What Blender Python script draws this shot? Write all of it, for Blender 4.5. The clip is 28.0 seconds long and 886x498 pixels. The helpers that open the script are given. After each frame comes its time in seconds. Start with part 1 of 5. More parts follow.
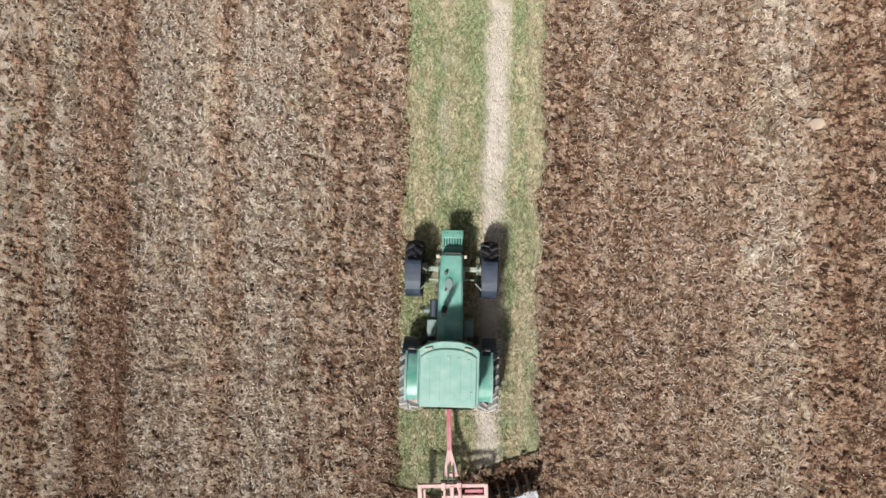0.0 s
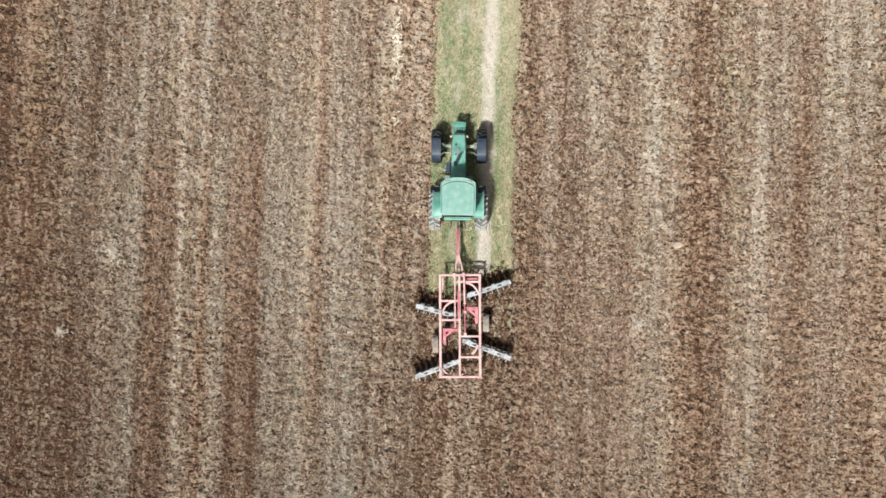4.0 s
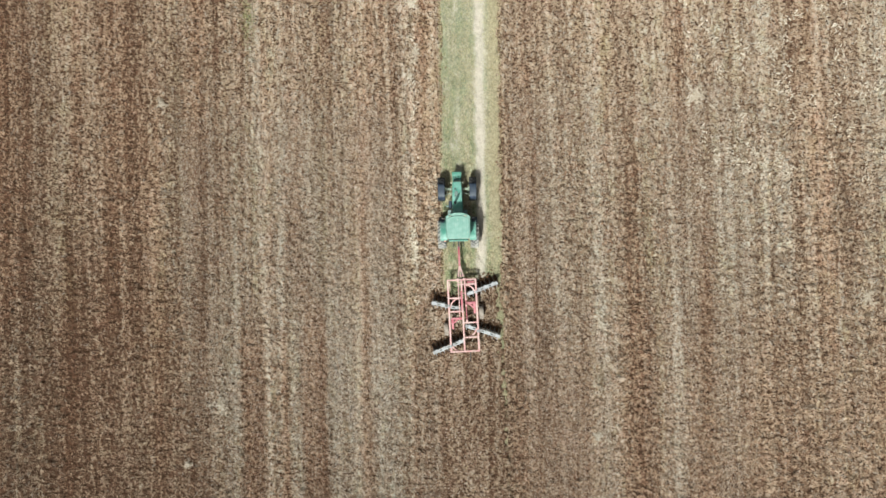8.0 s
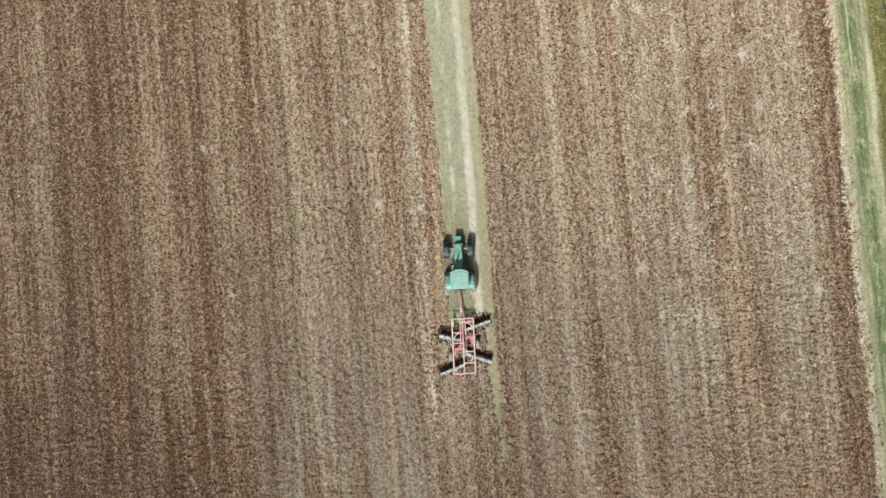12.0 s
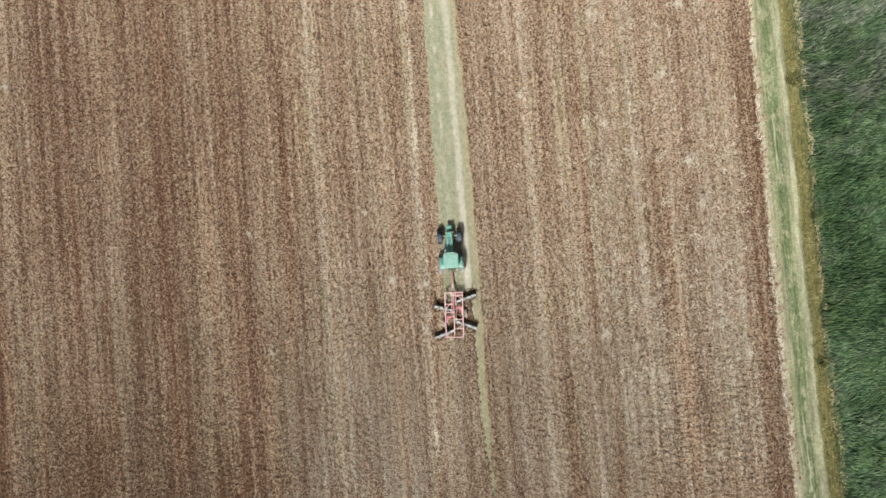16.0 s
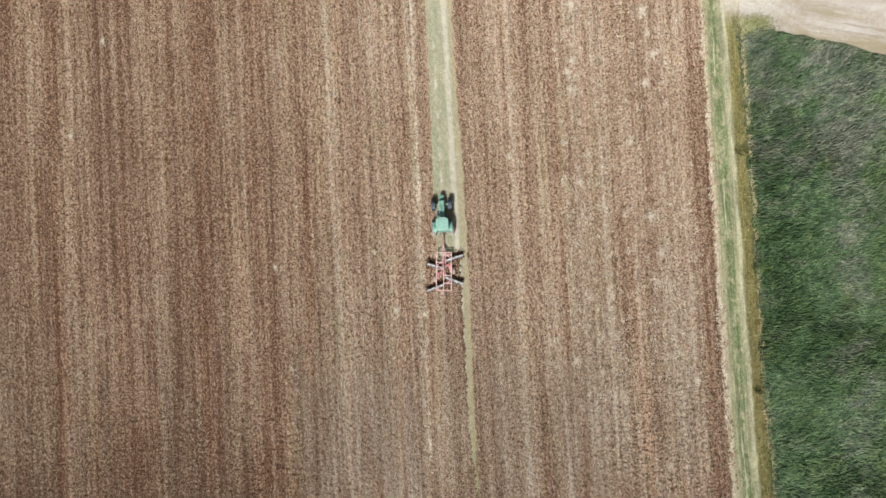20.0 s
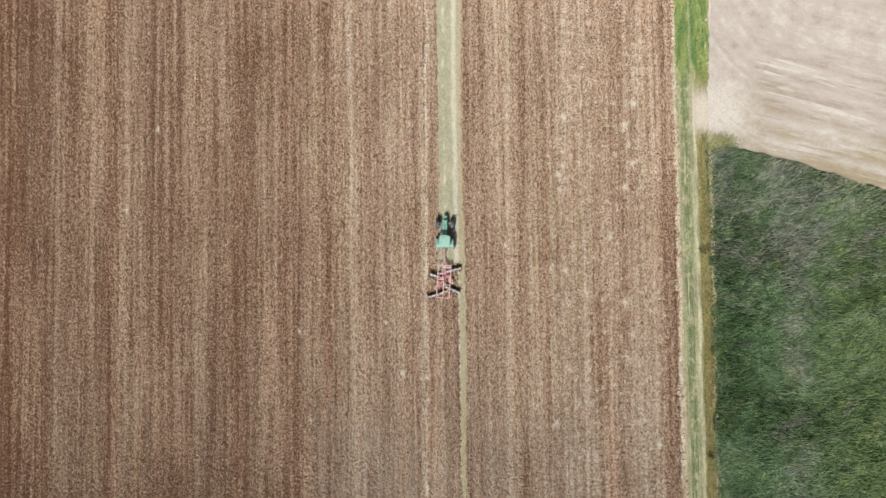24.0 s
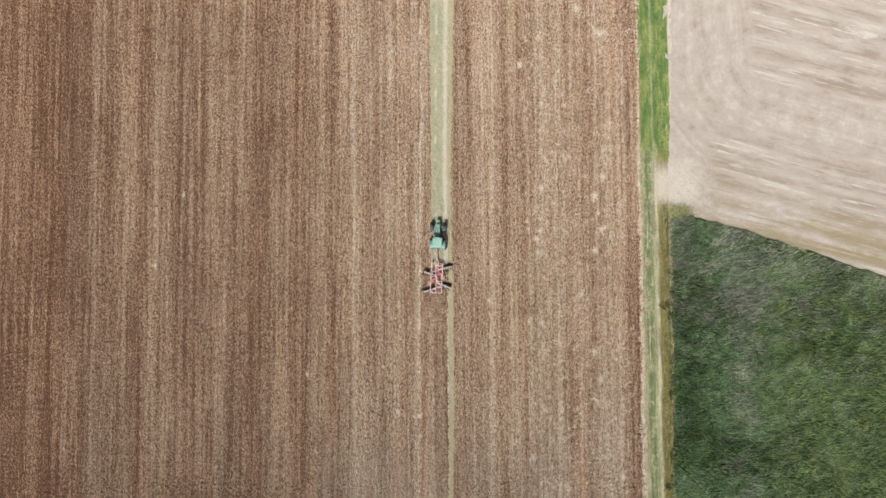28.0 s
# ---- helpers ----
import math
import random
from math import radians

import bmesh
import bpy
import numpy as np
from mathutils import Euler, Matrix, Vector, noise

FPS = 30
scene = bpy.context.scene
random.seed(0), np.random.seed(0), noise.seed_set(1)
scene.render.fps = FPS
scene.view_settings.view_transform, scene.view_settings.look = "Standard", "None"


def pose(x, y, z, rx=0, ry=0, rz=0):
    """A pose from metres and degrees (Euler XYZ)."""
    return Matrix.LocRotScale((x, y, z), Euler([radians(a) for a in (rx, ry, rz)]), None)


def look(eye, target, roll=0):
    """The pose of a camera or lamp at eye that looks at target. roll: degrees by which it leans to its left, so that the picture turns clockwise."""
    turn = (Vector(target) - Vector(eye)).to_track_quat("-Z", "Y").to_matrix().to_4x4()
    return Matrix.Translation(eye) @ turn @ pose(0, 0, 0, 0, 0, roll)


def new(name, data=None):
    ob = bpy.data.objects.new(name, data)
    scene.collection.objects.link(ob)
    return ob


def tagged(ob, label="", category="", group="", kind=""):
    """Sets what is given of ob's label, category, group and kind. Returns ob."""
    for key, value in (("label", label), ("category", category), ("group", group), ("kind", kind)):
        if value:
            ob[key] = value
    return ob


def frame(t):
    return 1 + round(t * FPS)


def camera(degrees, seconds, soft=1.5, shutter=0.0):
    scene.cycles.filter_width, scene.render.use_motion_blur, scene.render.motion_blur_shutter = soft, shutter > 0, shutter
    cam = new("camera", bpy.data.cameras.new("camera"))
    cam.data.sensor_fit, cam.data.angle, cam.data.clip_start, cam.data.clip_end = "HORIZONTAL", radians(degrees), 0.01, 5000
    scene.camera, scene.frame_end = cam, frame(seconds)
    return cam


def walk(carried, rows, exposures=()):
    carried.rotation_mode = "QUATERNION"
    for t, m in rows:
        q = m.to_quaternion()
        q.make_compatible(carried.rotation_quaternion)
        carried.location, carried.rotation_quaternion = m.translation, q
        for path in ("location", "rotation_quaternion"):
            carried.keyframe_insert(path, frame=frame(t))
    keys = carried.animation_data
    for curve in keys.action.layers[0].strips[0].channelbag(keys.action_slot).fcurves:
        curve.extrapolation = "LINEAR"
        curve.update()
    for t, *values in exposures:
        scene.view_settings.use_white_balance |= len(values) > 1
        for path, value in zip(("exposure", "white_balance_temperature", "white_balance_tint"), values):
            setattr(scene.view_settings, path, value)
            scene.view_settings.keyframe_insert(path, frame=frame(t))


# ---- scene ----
# ---- the camera and its flight ----
cam = camera(70, 28.0, soft=1.5)
PATH = [
    (0, 0.372, 0.131, 16.161, -0.447, 1.557, -0.140),
    (0.5, 0.362, 0.235, 17.446, -0.449, 1.556, -0.064),
    (1, 0.322, 0.379, 18.678, -0.451, 1.560, -0.005),
    (1.5, 0.335, 0.600, 19.910, -0.452, 1.558, 0.020),
    (2, 0.334, 0.915, 21.147, -0.452, 1.560, 0.018),
    (2.5, 0.328, 1.319, 22.450, -0.452, 1.563, 0.015),
    (3, 0.335, 1.824, 23.777, -0.453, 1.565, 0.023),
    (3.5, 0.336, 2.446, 25.101, -0.448, 1.567, -0.005),
    (5.5, 0.321, 5.722, 30.419, -0.451, 1.601, 0.063),
    (6, 0.316, 6.691, 31.775, -0.456, 1.604, -0.439),
    (6.5, 0.320, 7.760, 33.150, -0.460, 1.601, -1.089),
    (7, 0.322, 8.957, 34.501, -0.466, 1.594, -1.899),
    (7.5, 0.355, 10.237, 35.846, -0.474, 1.585, -2.736),
    (8, 0.384, 11.591, 37.145, -0.495, 1.583, -3.515),
    (8.5, 0.420, 13.205, 38.604, -0.493, 1.588, -4.386),
    (9, 0.461, 14.806, 39.986, -0.511, 1.599, -5.240),
    (9.5, 0.563, 16.386, 41.331, -0.519, 1.610, -6.028),
    (10, 0.676, 17.844, 42.683, -0.526, 1.627, -6.655),
    (10.5, 0.798, 19.211, 44.038, -0.526, 1.632, -7.001),
    (11, 0.927, 20.459, 45.398, -0.529, 1.616, -6.984),
    (11.5, 1.013, 21.641, 46.742, -0.534, 1.616, -6.913),
    (12, 1.113, 22.755, 48.068, -0.553, 1.609, -6.874),
    (12.5, 1.202, 23.818, 49.445, -0.585, 1.611, -6.848),
    (14.5, 1.750, 27.618, 54.793, -1.013, 1.693, -6.712),
    (15, 1.861, 28.364, 56.124, -1.045, 1.708, -6.670),
    (15.5, 2.010, 29.076, 57.489, -1.072, 1.724, -6.669),
    (16, 2.222, 29.728, 58.829, -1.100, 1.730, -6.642),
    (16.5, 2.428, 30.344, 60.135, -1.124, 1.745, -6.624),
    (17, 2.640, 30.909, 61.410, -1.151, 1.749, -6.644),
    (17.5, 2.850, 31.435, 62.632, -1.176, 1.751, -6.673),
    (18, 3.064, 31.951, 63.904, -1.195, 1.740, -6.645),
    (18.5, 3.222, 32.489, 65.180, -1.203, 1.746, -6.423),
    (19, 3.341, 33.029, 66.461, -1.209, 1.737, -5.803),
    (19.5, 3.320, 33.522, 67.724, -1.230, 1.755, -5.350),
    (20, 3.231, 34.042, 69.015, -1.258, 1.766, -5.045),
    (20.5, 3.087, 34.723, 70.336, -1.255, 1.784, -4.781),
    (22.5, 3.345, 39.309, 75.802, -1.371, 1.714, -3.758),
    (23, 3.488, 40.812, 77.138, -1.373, 1.694, -2.981),
    (23.5, 3.574, 42.303, 78.467, -1.386, 1.692, -2.725),
    (24, 3.616, 43.812, 79.774, -1.409, 1.705, -2.674),
    (24.5, 3.747, 45.448, 81.128, -1.357, 1.690, -2.571),
    (25, 3.935, 46.845, 82.472, -1.377, 1.678, -2.497),
    (25.5, 4.204, 48.096, 83.843, -1.367, 1.650, -2.415),
    (26, 4.508, 49.088, 85.141, -1.391, 1.618, -2.368),
    (26.5, 4.778, 49.942, 86.399, -1.396, 1.597, -2.321),
    (27, 4.989, 50.635, 87.668, -1.411, 1.585, -2.273),
    (27.5, 5.142, 51.231, 88.961, -1.424, 1.582, -2.231),
    (28, 5.267, 51.779, 90.259, -1.436, 1.585, -2.173)
]
EXPOSURES = ((0, 0.0, 6380, 6.0), (3, 0.16, 6330, 3.5), (8, 0.10, 6300, -4), (12, -0.02, 6300, -4), (17, 0.05, 6370, -0.5), (20, 0.07, 6380, 2.5), (23, 0.09, 6430, 4.0), (28, 0.02, 6520, 5.0))
walk(cam, [(t, pose(*p)) for t, *p in PATH], EXPOSURES)

# ---- world and sun ----
SUN_WAY = Vector((0.27, 0.58, -1.0))
world = bpy.data.worlds.new("world")
scene.world = world
world.use_nodes = True
sky = world.node_tree.nodes.new("ShaderNodeTexSky")
sky.sky_type, sky.sun_disc = "NISHITA", False
sky.air_density, sky.dust_density, sky.ozone_density = 0.6, 8.0, 0.5
sky.sun_elevation, sky.sun_rotation = radians(57.4), radians(205)
haze = world.node_tree.nodes.new("ShaderNodeHueSaturation")
haze.inputs["Saturation"].default_value = 0.5
world.node_tree.links.new(sky.outputs[0], haze.inputs["Color"])
world.node_tree.links.new(haze.outputs[0], world.node_tree.nodes["Background"].inputs[0])
world.node_tree.nodes["Background"].inputs[1].default_value = 0.058
sun_data = bpy.data.lights.new("sun", "SUN")
sun_data.energy, sun_data.angle, sun_data.color = 5.0, radians(5.0), (1.0, 0.965, 0.925)
sun = new("sun", sun_data)
sun.matrix_world = look(-SUN_WAY * 100, (0, 0, 0))

# ---- node helpers and materials ----
def blank(name, rough=0.9, metal=0.0, spec=0.3):
    m = bpy.data.materials.new(name)
    m.use_nodes = True
    b = m.node_tree.nodes["Principled BSDF"]
    b.inputs["Roughness"].default_value = rough
    b.inputs["Metallic"].default_value = metal
    b.inputs["Specular IOR Level"].default_value = spec
    b.inputs["Diffuse Roughness"].default_value = 1.0 if rough > 0.86 else 0.0
    return m, m.node_tree, b


def wire(nt, value, socket):
    """Sets a socket from a number, a colour or another socket."""
    if isinstance(value, bpy.types.NodeSocket):
        nt.links.new(value, socket)
    else:
        if isinstance(value, tuple) and len(value) == 3 and socket.type == "RGBA":
            value = (*value, 1)
        socket.default_value = value


def place(nt, scale=(1, 1, 1), world_space=True, skew=0.0):
    """Coordinates in metres, stretched by scale; skew turns them to the rows of the field."""
    if world_space:
        src = nt.nodes.new("ShaderNodeNewGeometry").outputs["Position"]
    else:
        src = nt.nodes.new("ShaderNodeTexCoord").outputs["Object"]
    if skew:
        turned = nt.nodes.new("ShaderNodeMapping")
        nt.links.new(src, turned.inputs[0])
        turned.inputs["Rotation"].default_value = (0, 0, skew)
        src = turned.outputs[0]
    mp = nt.nodes.new("ShaderNodeMapping")
    nt.links.new(src, mp.inputs[0])
    mp.inputs["Scale"].default_value = scale
    return mp.outputs[0]


def noisy(nt, at, scale, detail=3.0, rough=0.55, warp=0.0):
    n = nt.nodes.new("ShaderNodeTexNoise")
    nt.links.new(at, n.inputs["Vector"])
    n.inputs["Scale"].default_value = scale
    n.inputs["Detail"].default_value = detail
    n.inputs["Roughness"].default_value = rough
    n.inputs["Distortion"].default_value = warp
    return n.outputs["Fac"]


def steps(nt, fac, lo, hi):
    """A smooth 0 to 1 between lo and hi."""
    r = nt.nodes.new("ShaderNodeMapRange")
    r.interpolation_type = "SMOOTHSTEP"
    wire(nt, fac, r.inputs[0])
    r.inputs[1].default_value, r.inputs[2].default_value = lo, hi
    return r.outputs[0]


def mixed(nt, fac, a, b, how="MIX"):
    x = nt.nodes.new("ShaderNodeMix")
    x.data_type, x.blend_type = "RGBA", how
    wire(nt, fac, x.inputs[0])
    wire(nt, a, x.inputs[6])
    wire(nt, b, x.inputs[7])
    return x.outputs[2]


def sums(nt, how, a, b):
    x = nt.nodes.new("ShaderNodeMath")
    x.operation = how
    wire(nt, a, x.inputs[0])
    wire(nt, b, x.inputs[1])
    return x.outputs[0]


def bumped(nt, b, height, strength, distance):
    x = nt.nodes.new("ShaderNodeBump")
    x.inputs["Strength"].default_value, x.inputs["Distance"].default_value = strength, distance
    nt.links.new(height, x.inputs["Height"])
    nt.links.new(x.outputs[0], b.inputs["Normal"])


def islands(nt):
    return nt.nodes.new("ShaderNodeNewGeometry").outputs["Random Per Island"]


ROWS_TURN = radians(1.3)          # the field's rows lean a little to the east
SOIL = (0.125, 0.068, 0.043)
EARTH = (0.37, 0.275, 0.20)
STRAW = (0.55, 0.465, 0.385)
GREY_STRAW = (0.52, 0.475, 0.415)


# straw-rich (+) and bare (-) rows of the field: metres east of the datum row, and how strongly
FAR_WEST_ROWS = ((-66.0, -0.7), (-62.5, -0.8), (-59.7, -0.9), (-57.3, -0.7), (-55.6, -0.4), (-53.3, -0.6), (-51.4, 0.1), (-49.0, -0.4), (-47.0, 0.45), (-44.5, -0.7), (-42.3, 0.45), (-40.7, 0.05), (-38.8, -0.35), (-35.2, -0.45), (-33.3, 0), (-31.7, 0.25), (-30.2, -0.4), (-29.2, 0.45))
WEST_ROWS = ((-30.2, -0.4), (-29.2, 0.2), (-27.7, -0.65), (-26.1, -0.4), (-23.9, 0.45), (-21.3, -0.6), (-20.1, -0.5), (-18.5, 0.1), (-17.0, 0.25), (-16.2, -0.3), (-14.9, -0.25), (-13.4, 0.25), (-12.7, 0.5), (-12.2, 0.9), (-11.4, 0.2), (-9.8, -0.45), (-8.1, 0.35), (-6.5, 0.45), (-5.0, -0.2), (-3.8, -0.4), (-3.3, 0.2), (-2.9, 0.95), (-2.5, 0.1), (-1.8, 0.1), (0.0, 0.0))
EAST_ROWS = ((0.0, 0.0), (3.2, -0.2), (5.4, -0.1), (7.4, 0.05), (8.4, 0.55), (9.8, -0.3), (11.2, 0.5), (12.7, -0.25), (14.0, 0.4), (15.4, 0.45), (16.5, 0.05), (18.4, 0.75), (19.4, -0.3), (20.9, 0.4), (22.7, -0.35), (24.8, 0.4), (26.6, 0.2), (27.4, 0.0), (28.3, -0.3), (29.3, -0.15), (30.4, 0.5))
NEAR_WEST_ROWS = ((-30.0, -0.3), (-26.0, 0.2), (-22.0, -0.4), (-19.0, 0.1), (-17.0, -0.2), (-15.2, -0.3), (-14.4, 0.5), (-13.7, 0.5), (-12.9, -0.8), (-12.0, -0.6), (-11.6, 0.6), (-11.0, -0.1), (-10.6, -0.7), (-10.2, 0.9), (-9.8, 0.0), (-9.3, -0.85), (-8.3, -0.9), (-7.9, 0.4), (-7.2, 0.4), (-6.2, 0.8), (-5.6, -0.2), (-5.2, 0.2), (-4.4, 0.55), (-3.3, 0.0), (-2.5, -0.3), (-1.4, -0.4), (0.0, -0.3))
NEAR_EAST_ROWS = ((0.0, -0.3), (2.2, -0.3), (3.3, -0.35), (4.1, -0.05), (6.0, -0.25), (7.3, 0.0), (8.3, 0.75), (9.2, 0.2), (9.8, -0.5), (10.8, -0.5), (11.6, 0.4), (12.6, 0.7), (13.7, -0.4), (15.5, 0.2), (18.0, -0.2), (22.0, 0.3), (26.0, -0.2), (30.0, -0.4))


def rows_u(nt):
    """Metres across the rows, which fan out a little to the west, and metres along them."""
    s = nt.nodes.new("ShaderNodeSeparateXYZ")
    nt.links.new(nt.nodes.new("ShaderNodeNewGeometry").outputs["Position"], s.inputs[0])
    slope = sums(nt, "SUBTRACT", 0.0366, sums(nt, "MULTIPLY", s.outputs[0], 0.000786))
    return sums(nt, "SUBTRACT", s.outputs[0], sums(nt, "MULTIPLY", s.outputs[1], slope)), s.outputs[1]


def along_rows(nt, stretch):
    """Coordinates for streaks that follow the rows."""
    u, v = rows_u(nt)
    sway = noisy(nt, place(nt, (1, 0.35, 1)), 1.8, 4.0, 0.7)
    u = sums(nt, "ADD", u, sums(nt, "MULTIPLY", sums(nt, "SUBTRACT", sway, 0.5), 0.9))
    c = nt.nodes.new("ShaderNodeCombineXYZ")
    wire(nt, u, c.inputs[0])
    wire(nt, sums(nt, "MULTIPLY", v, stretch), c.inputs[1])
    return c.outputs[0]


def row_ramp(nt, u, rows, lo, hi):
    """0 to 1 over the listed rows, between lo and hi metres."""
    r = nt.nodes.new("ShaderNodeValToRGB")
    e = r.color_ramp.elements
    tones = [((at - lo) / (hi - lo), (*[0.5 + 0.5 * strength] * 3, 1)) for at, strength in rows]
    e[0].color, e[1].color = tones[0][1], tones[-1][1]
    for position, tone in tones[1:-1]:
        e.new(position).color = tone
    wire(nt, sums(nt, "DIVIDE", sums(nt, "SUBTRACT", u, lo), hi - lo), r.inputs[0])
    return r.outputs[0]


def blend(nt, fac, a, b):
    """A number between a and b."""
    x = nt.nodes.new("ShaderNodeMix")
    wire(nt, fac, x.inputs[0])
    wire(nt, a, x.inputs[2])
    wire(nt, b, x.inputs[3])
    return x.outputs[0]


def pieced_rows(nt, u, *pieces):
    """Tables of rows laid end to end from west to east."""
    rows, lo, hi = pieces[0]
    out = row_ramp(nt, u, rows, lo, hi)
    for rows, lo, hi in pieces[1:]:
        out = blend(nt, steps(nt, u, lo, lo + 0.6), out, row_ramp(nt, u, rows, lo, hi))
    return out


def field_cover(nt, bias=0.0):
    """How much straw covers the soil, streaked along the rows, and where the earth is redder."""
    wide, plain = along_rows(nt, 0.014), place(nt)
    band, row, thin = noisy(nt, wide, 0.22, 2.0), noisy(nt, wide, 1.5, 3.0), noisy(nt, wide, 4.5, 2.0)
    cover = sums(nt, "ADD", sums(nt, "MULTIPLY", band, 0.26), sums(nt, "MULTIPLY", row, 0.52))
    cover = sums(nt, "ADD", cover, sums(nt, "MULTIPLY", thin, 0.46))
    cover = sums(nt, "ADD", cover, sums(nt, "MULTIPLY", noisy(nt, plain, 0.12, 3.0), 0.16))
    s = nt.nodes.new("ShaderNodeSeparateXYZ")
    nt.links.new(plain, s.inputs[0])
    # thinner straw westward; also stands in for light falling off on that side
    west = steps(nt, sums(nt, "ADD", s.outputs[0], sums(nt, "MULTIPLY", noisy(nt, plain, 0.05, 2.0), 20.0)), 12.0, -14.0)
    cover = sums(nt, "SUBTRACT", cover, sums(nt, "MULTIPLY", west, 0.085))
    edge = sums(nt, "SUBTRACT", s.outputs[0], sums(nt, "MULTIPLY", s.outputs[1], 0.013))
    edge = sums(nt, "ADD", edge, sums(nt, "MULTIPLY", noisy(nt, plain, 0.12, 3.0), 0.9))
    # the south-west is dimmed further, likewise by colour
    southwest_dim = sums(nt, "MULTIPLY", steps(nt, s.outputs[0], -13.0, -19.0), steps(nt, sums(nt, "ADD", s.outputs[1], sums(nt, "MULTIPLY", band, 8.0)), 28.0, 10.0))
    cover = sums(nt, "SUBTRACT", cover, sums(nt, "MULTIPLY", southwest_dim, 0.08))
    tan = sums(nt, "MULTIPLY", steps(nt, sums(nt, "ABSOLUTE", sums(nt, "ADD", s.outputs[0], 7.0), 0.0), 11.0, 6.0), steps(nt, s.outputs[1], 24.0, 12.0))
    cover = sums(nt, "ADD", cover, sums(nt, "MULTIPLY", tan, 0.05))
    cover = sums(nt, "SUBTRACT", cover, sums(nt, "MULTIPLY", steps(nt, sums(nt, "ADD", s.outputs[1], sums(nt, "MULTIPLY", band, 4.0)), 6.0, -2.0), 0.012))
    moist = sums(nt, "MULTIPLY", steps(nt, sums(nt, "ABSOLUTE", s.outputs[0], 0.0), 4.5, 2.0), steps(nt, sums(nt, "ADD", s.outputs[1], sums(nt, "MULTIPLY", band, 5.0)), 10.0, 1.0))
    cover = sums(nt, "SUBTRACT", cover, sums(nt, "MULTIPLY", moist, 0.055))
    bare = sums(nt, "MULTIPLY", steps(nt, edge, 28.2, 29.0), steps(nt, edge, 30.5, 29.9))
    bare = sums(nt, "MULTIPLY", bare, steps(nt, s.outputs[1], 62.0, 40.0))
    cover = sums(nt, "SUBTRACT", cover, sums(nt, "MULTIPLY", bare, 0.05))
    u = sums(nt, "ADD", rows_u(nt)[0], sums(nt, "MULTIPLY", sums(nt, "SUBTRACT", noisy(nt, along_rows(nt, 0.15), 0.8, 4.0, 0.65), 0.5), 0.75))
    nearby = steps(nt, sums(nt, "ADD", s.outputs[1], sums(nt, "MULTIPLY", band, 6.0)), 15.0, 8.0)
    far_rows = pieced_rows(nt, u, (FAR_WEST_ROWS, -66.0, -29.2), (WEST_ROWS, -30.2, 0.0), (EAST_ROWS, 0.0, 31.0))
    near_rows = pieced_rows(nt, u, (NEAR_WEST_ROWS, -30.0, 0.0), (NEAR_EAST_ROWS, 0.0, 30.0))
    rows = blend(nt, nearby, far_rows, near_rows)
    cover = sums(nt, "ADD", cover, sums(nt, "MULTIPLY", sums(nt, "SUBTRACT", rows, 0.47), sums(nt, "ADD", 0.20, sums(nt, "MULTIPLY", nearby, 0.04))))
    tint = noisy(nt, along_rows(nt, 0.04), 0.4, 3.0)
    red = sums(nt, "MAXIMUM", steps(nt, tint, 0.45, 0.75), sums(nt, "MULTIPLY", steps(nt, s.outputs[1], 10.0, 40.0), 0.42))
    red = sums(nt, "MAXIMUM", red, sums(nt, "MULTIPLY", steps(nt, rows, 0.48, 0.12), 0.75))
    near = sums(nt, "MULTIPLY", steps(nt, s.outputs[1], 12.0, -1.0), steps(nt, s.outputs[0], 1.0, 4.0))
    red = sums(nt, "MAXIMUM", red, sums(nt, "MULTIPLY", near, 0.6))
    red = sums(nt, "MULTIPLY", red, sums(nt, "SUBTRACT", 1.0, sums(nt, "MULTIPLY", steps(nt, rows, 0.55, 0.9), 0.5)))
    return sums(nt, "ADD", cover, -0.255 + bias), red, rows


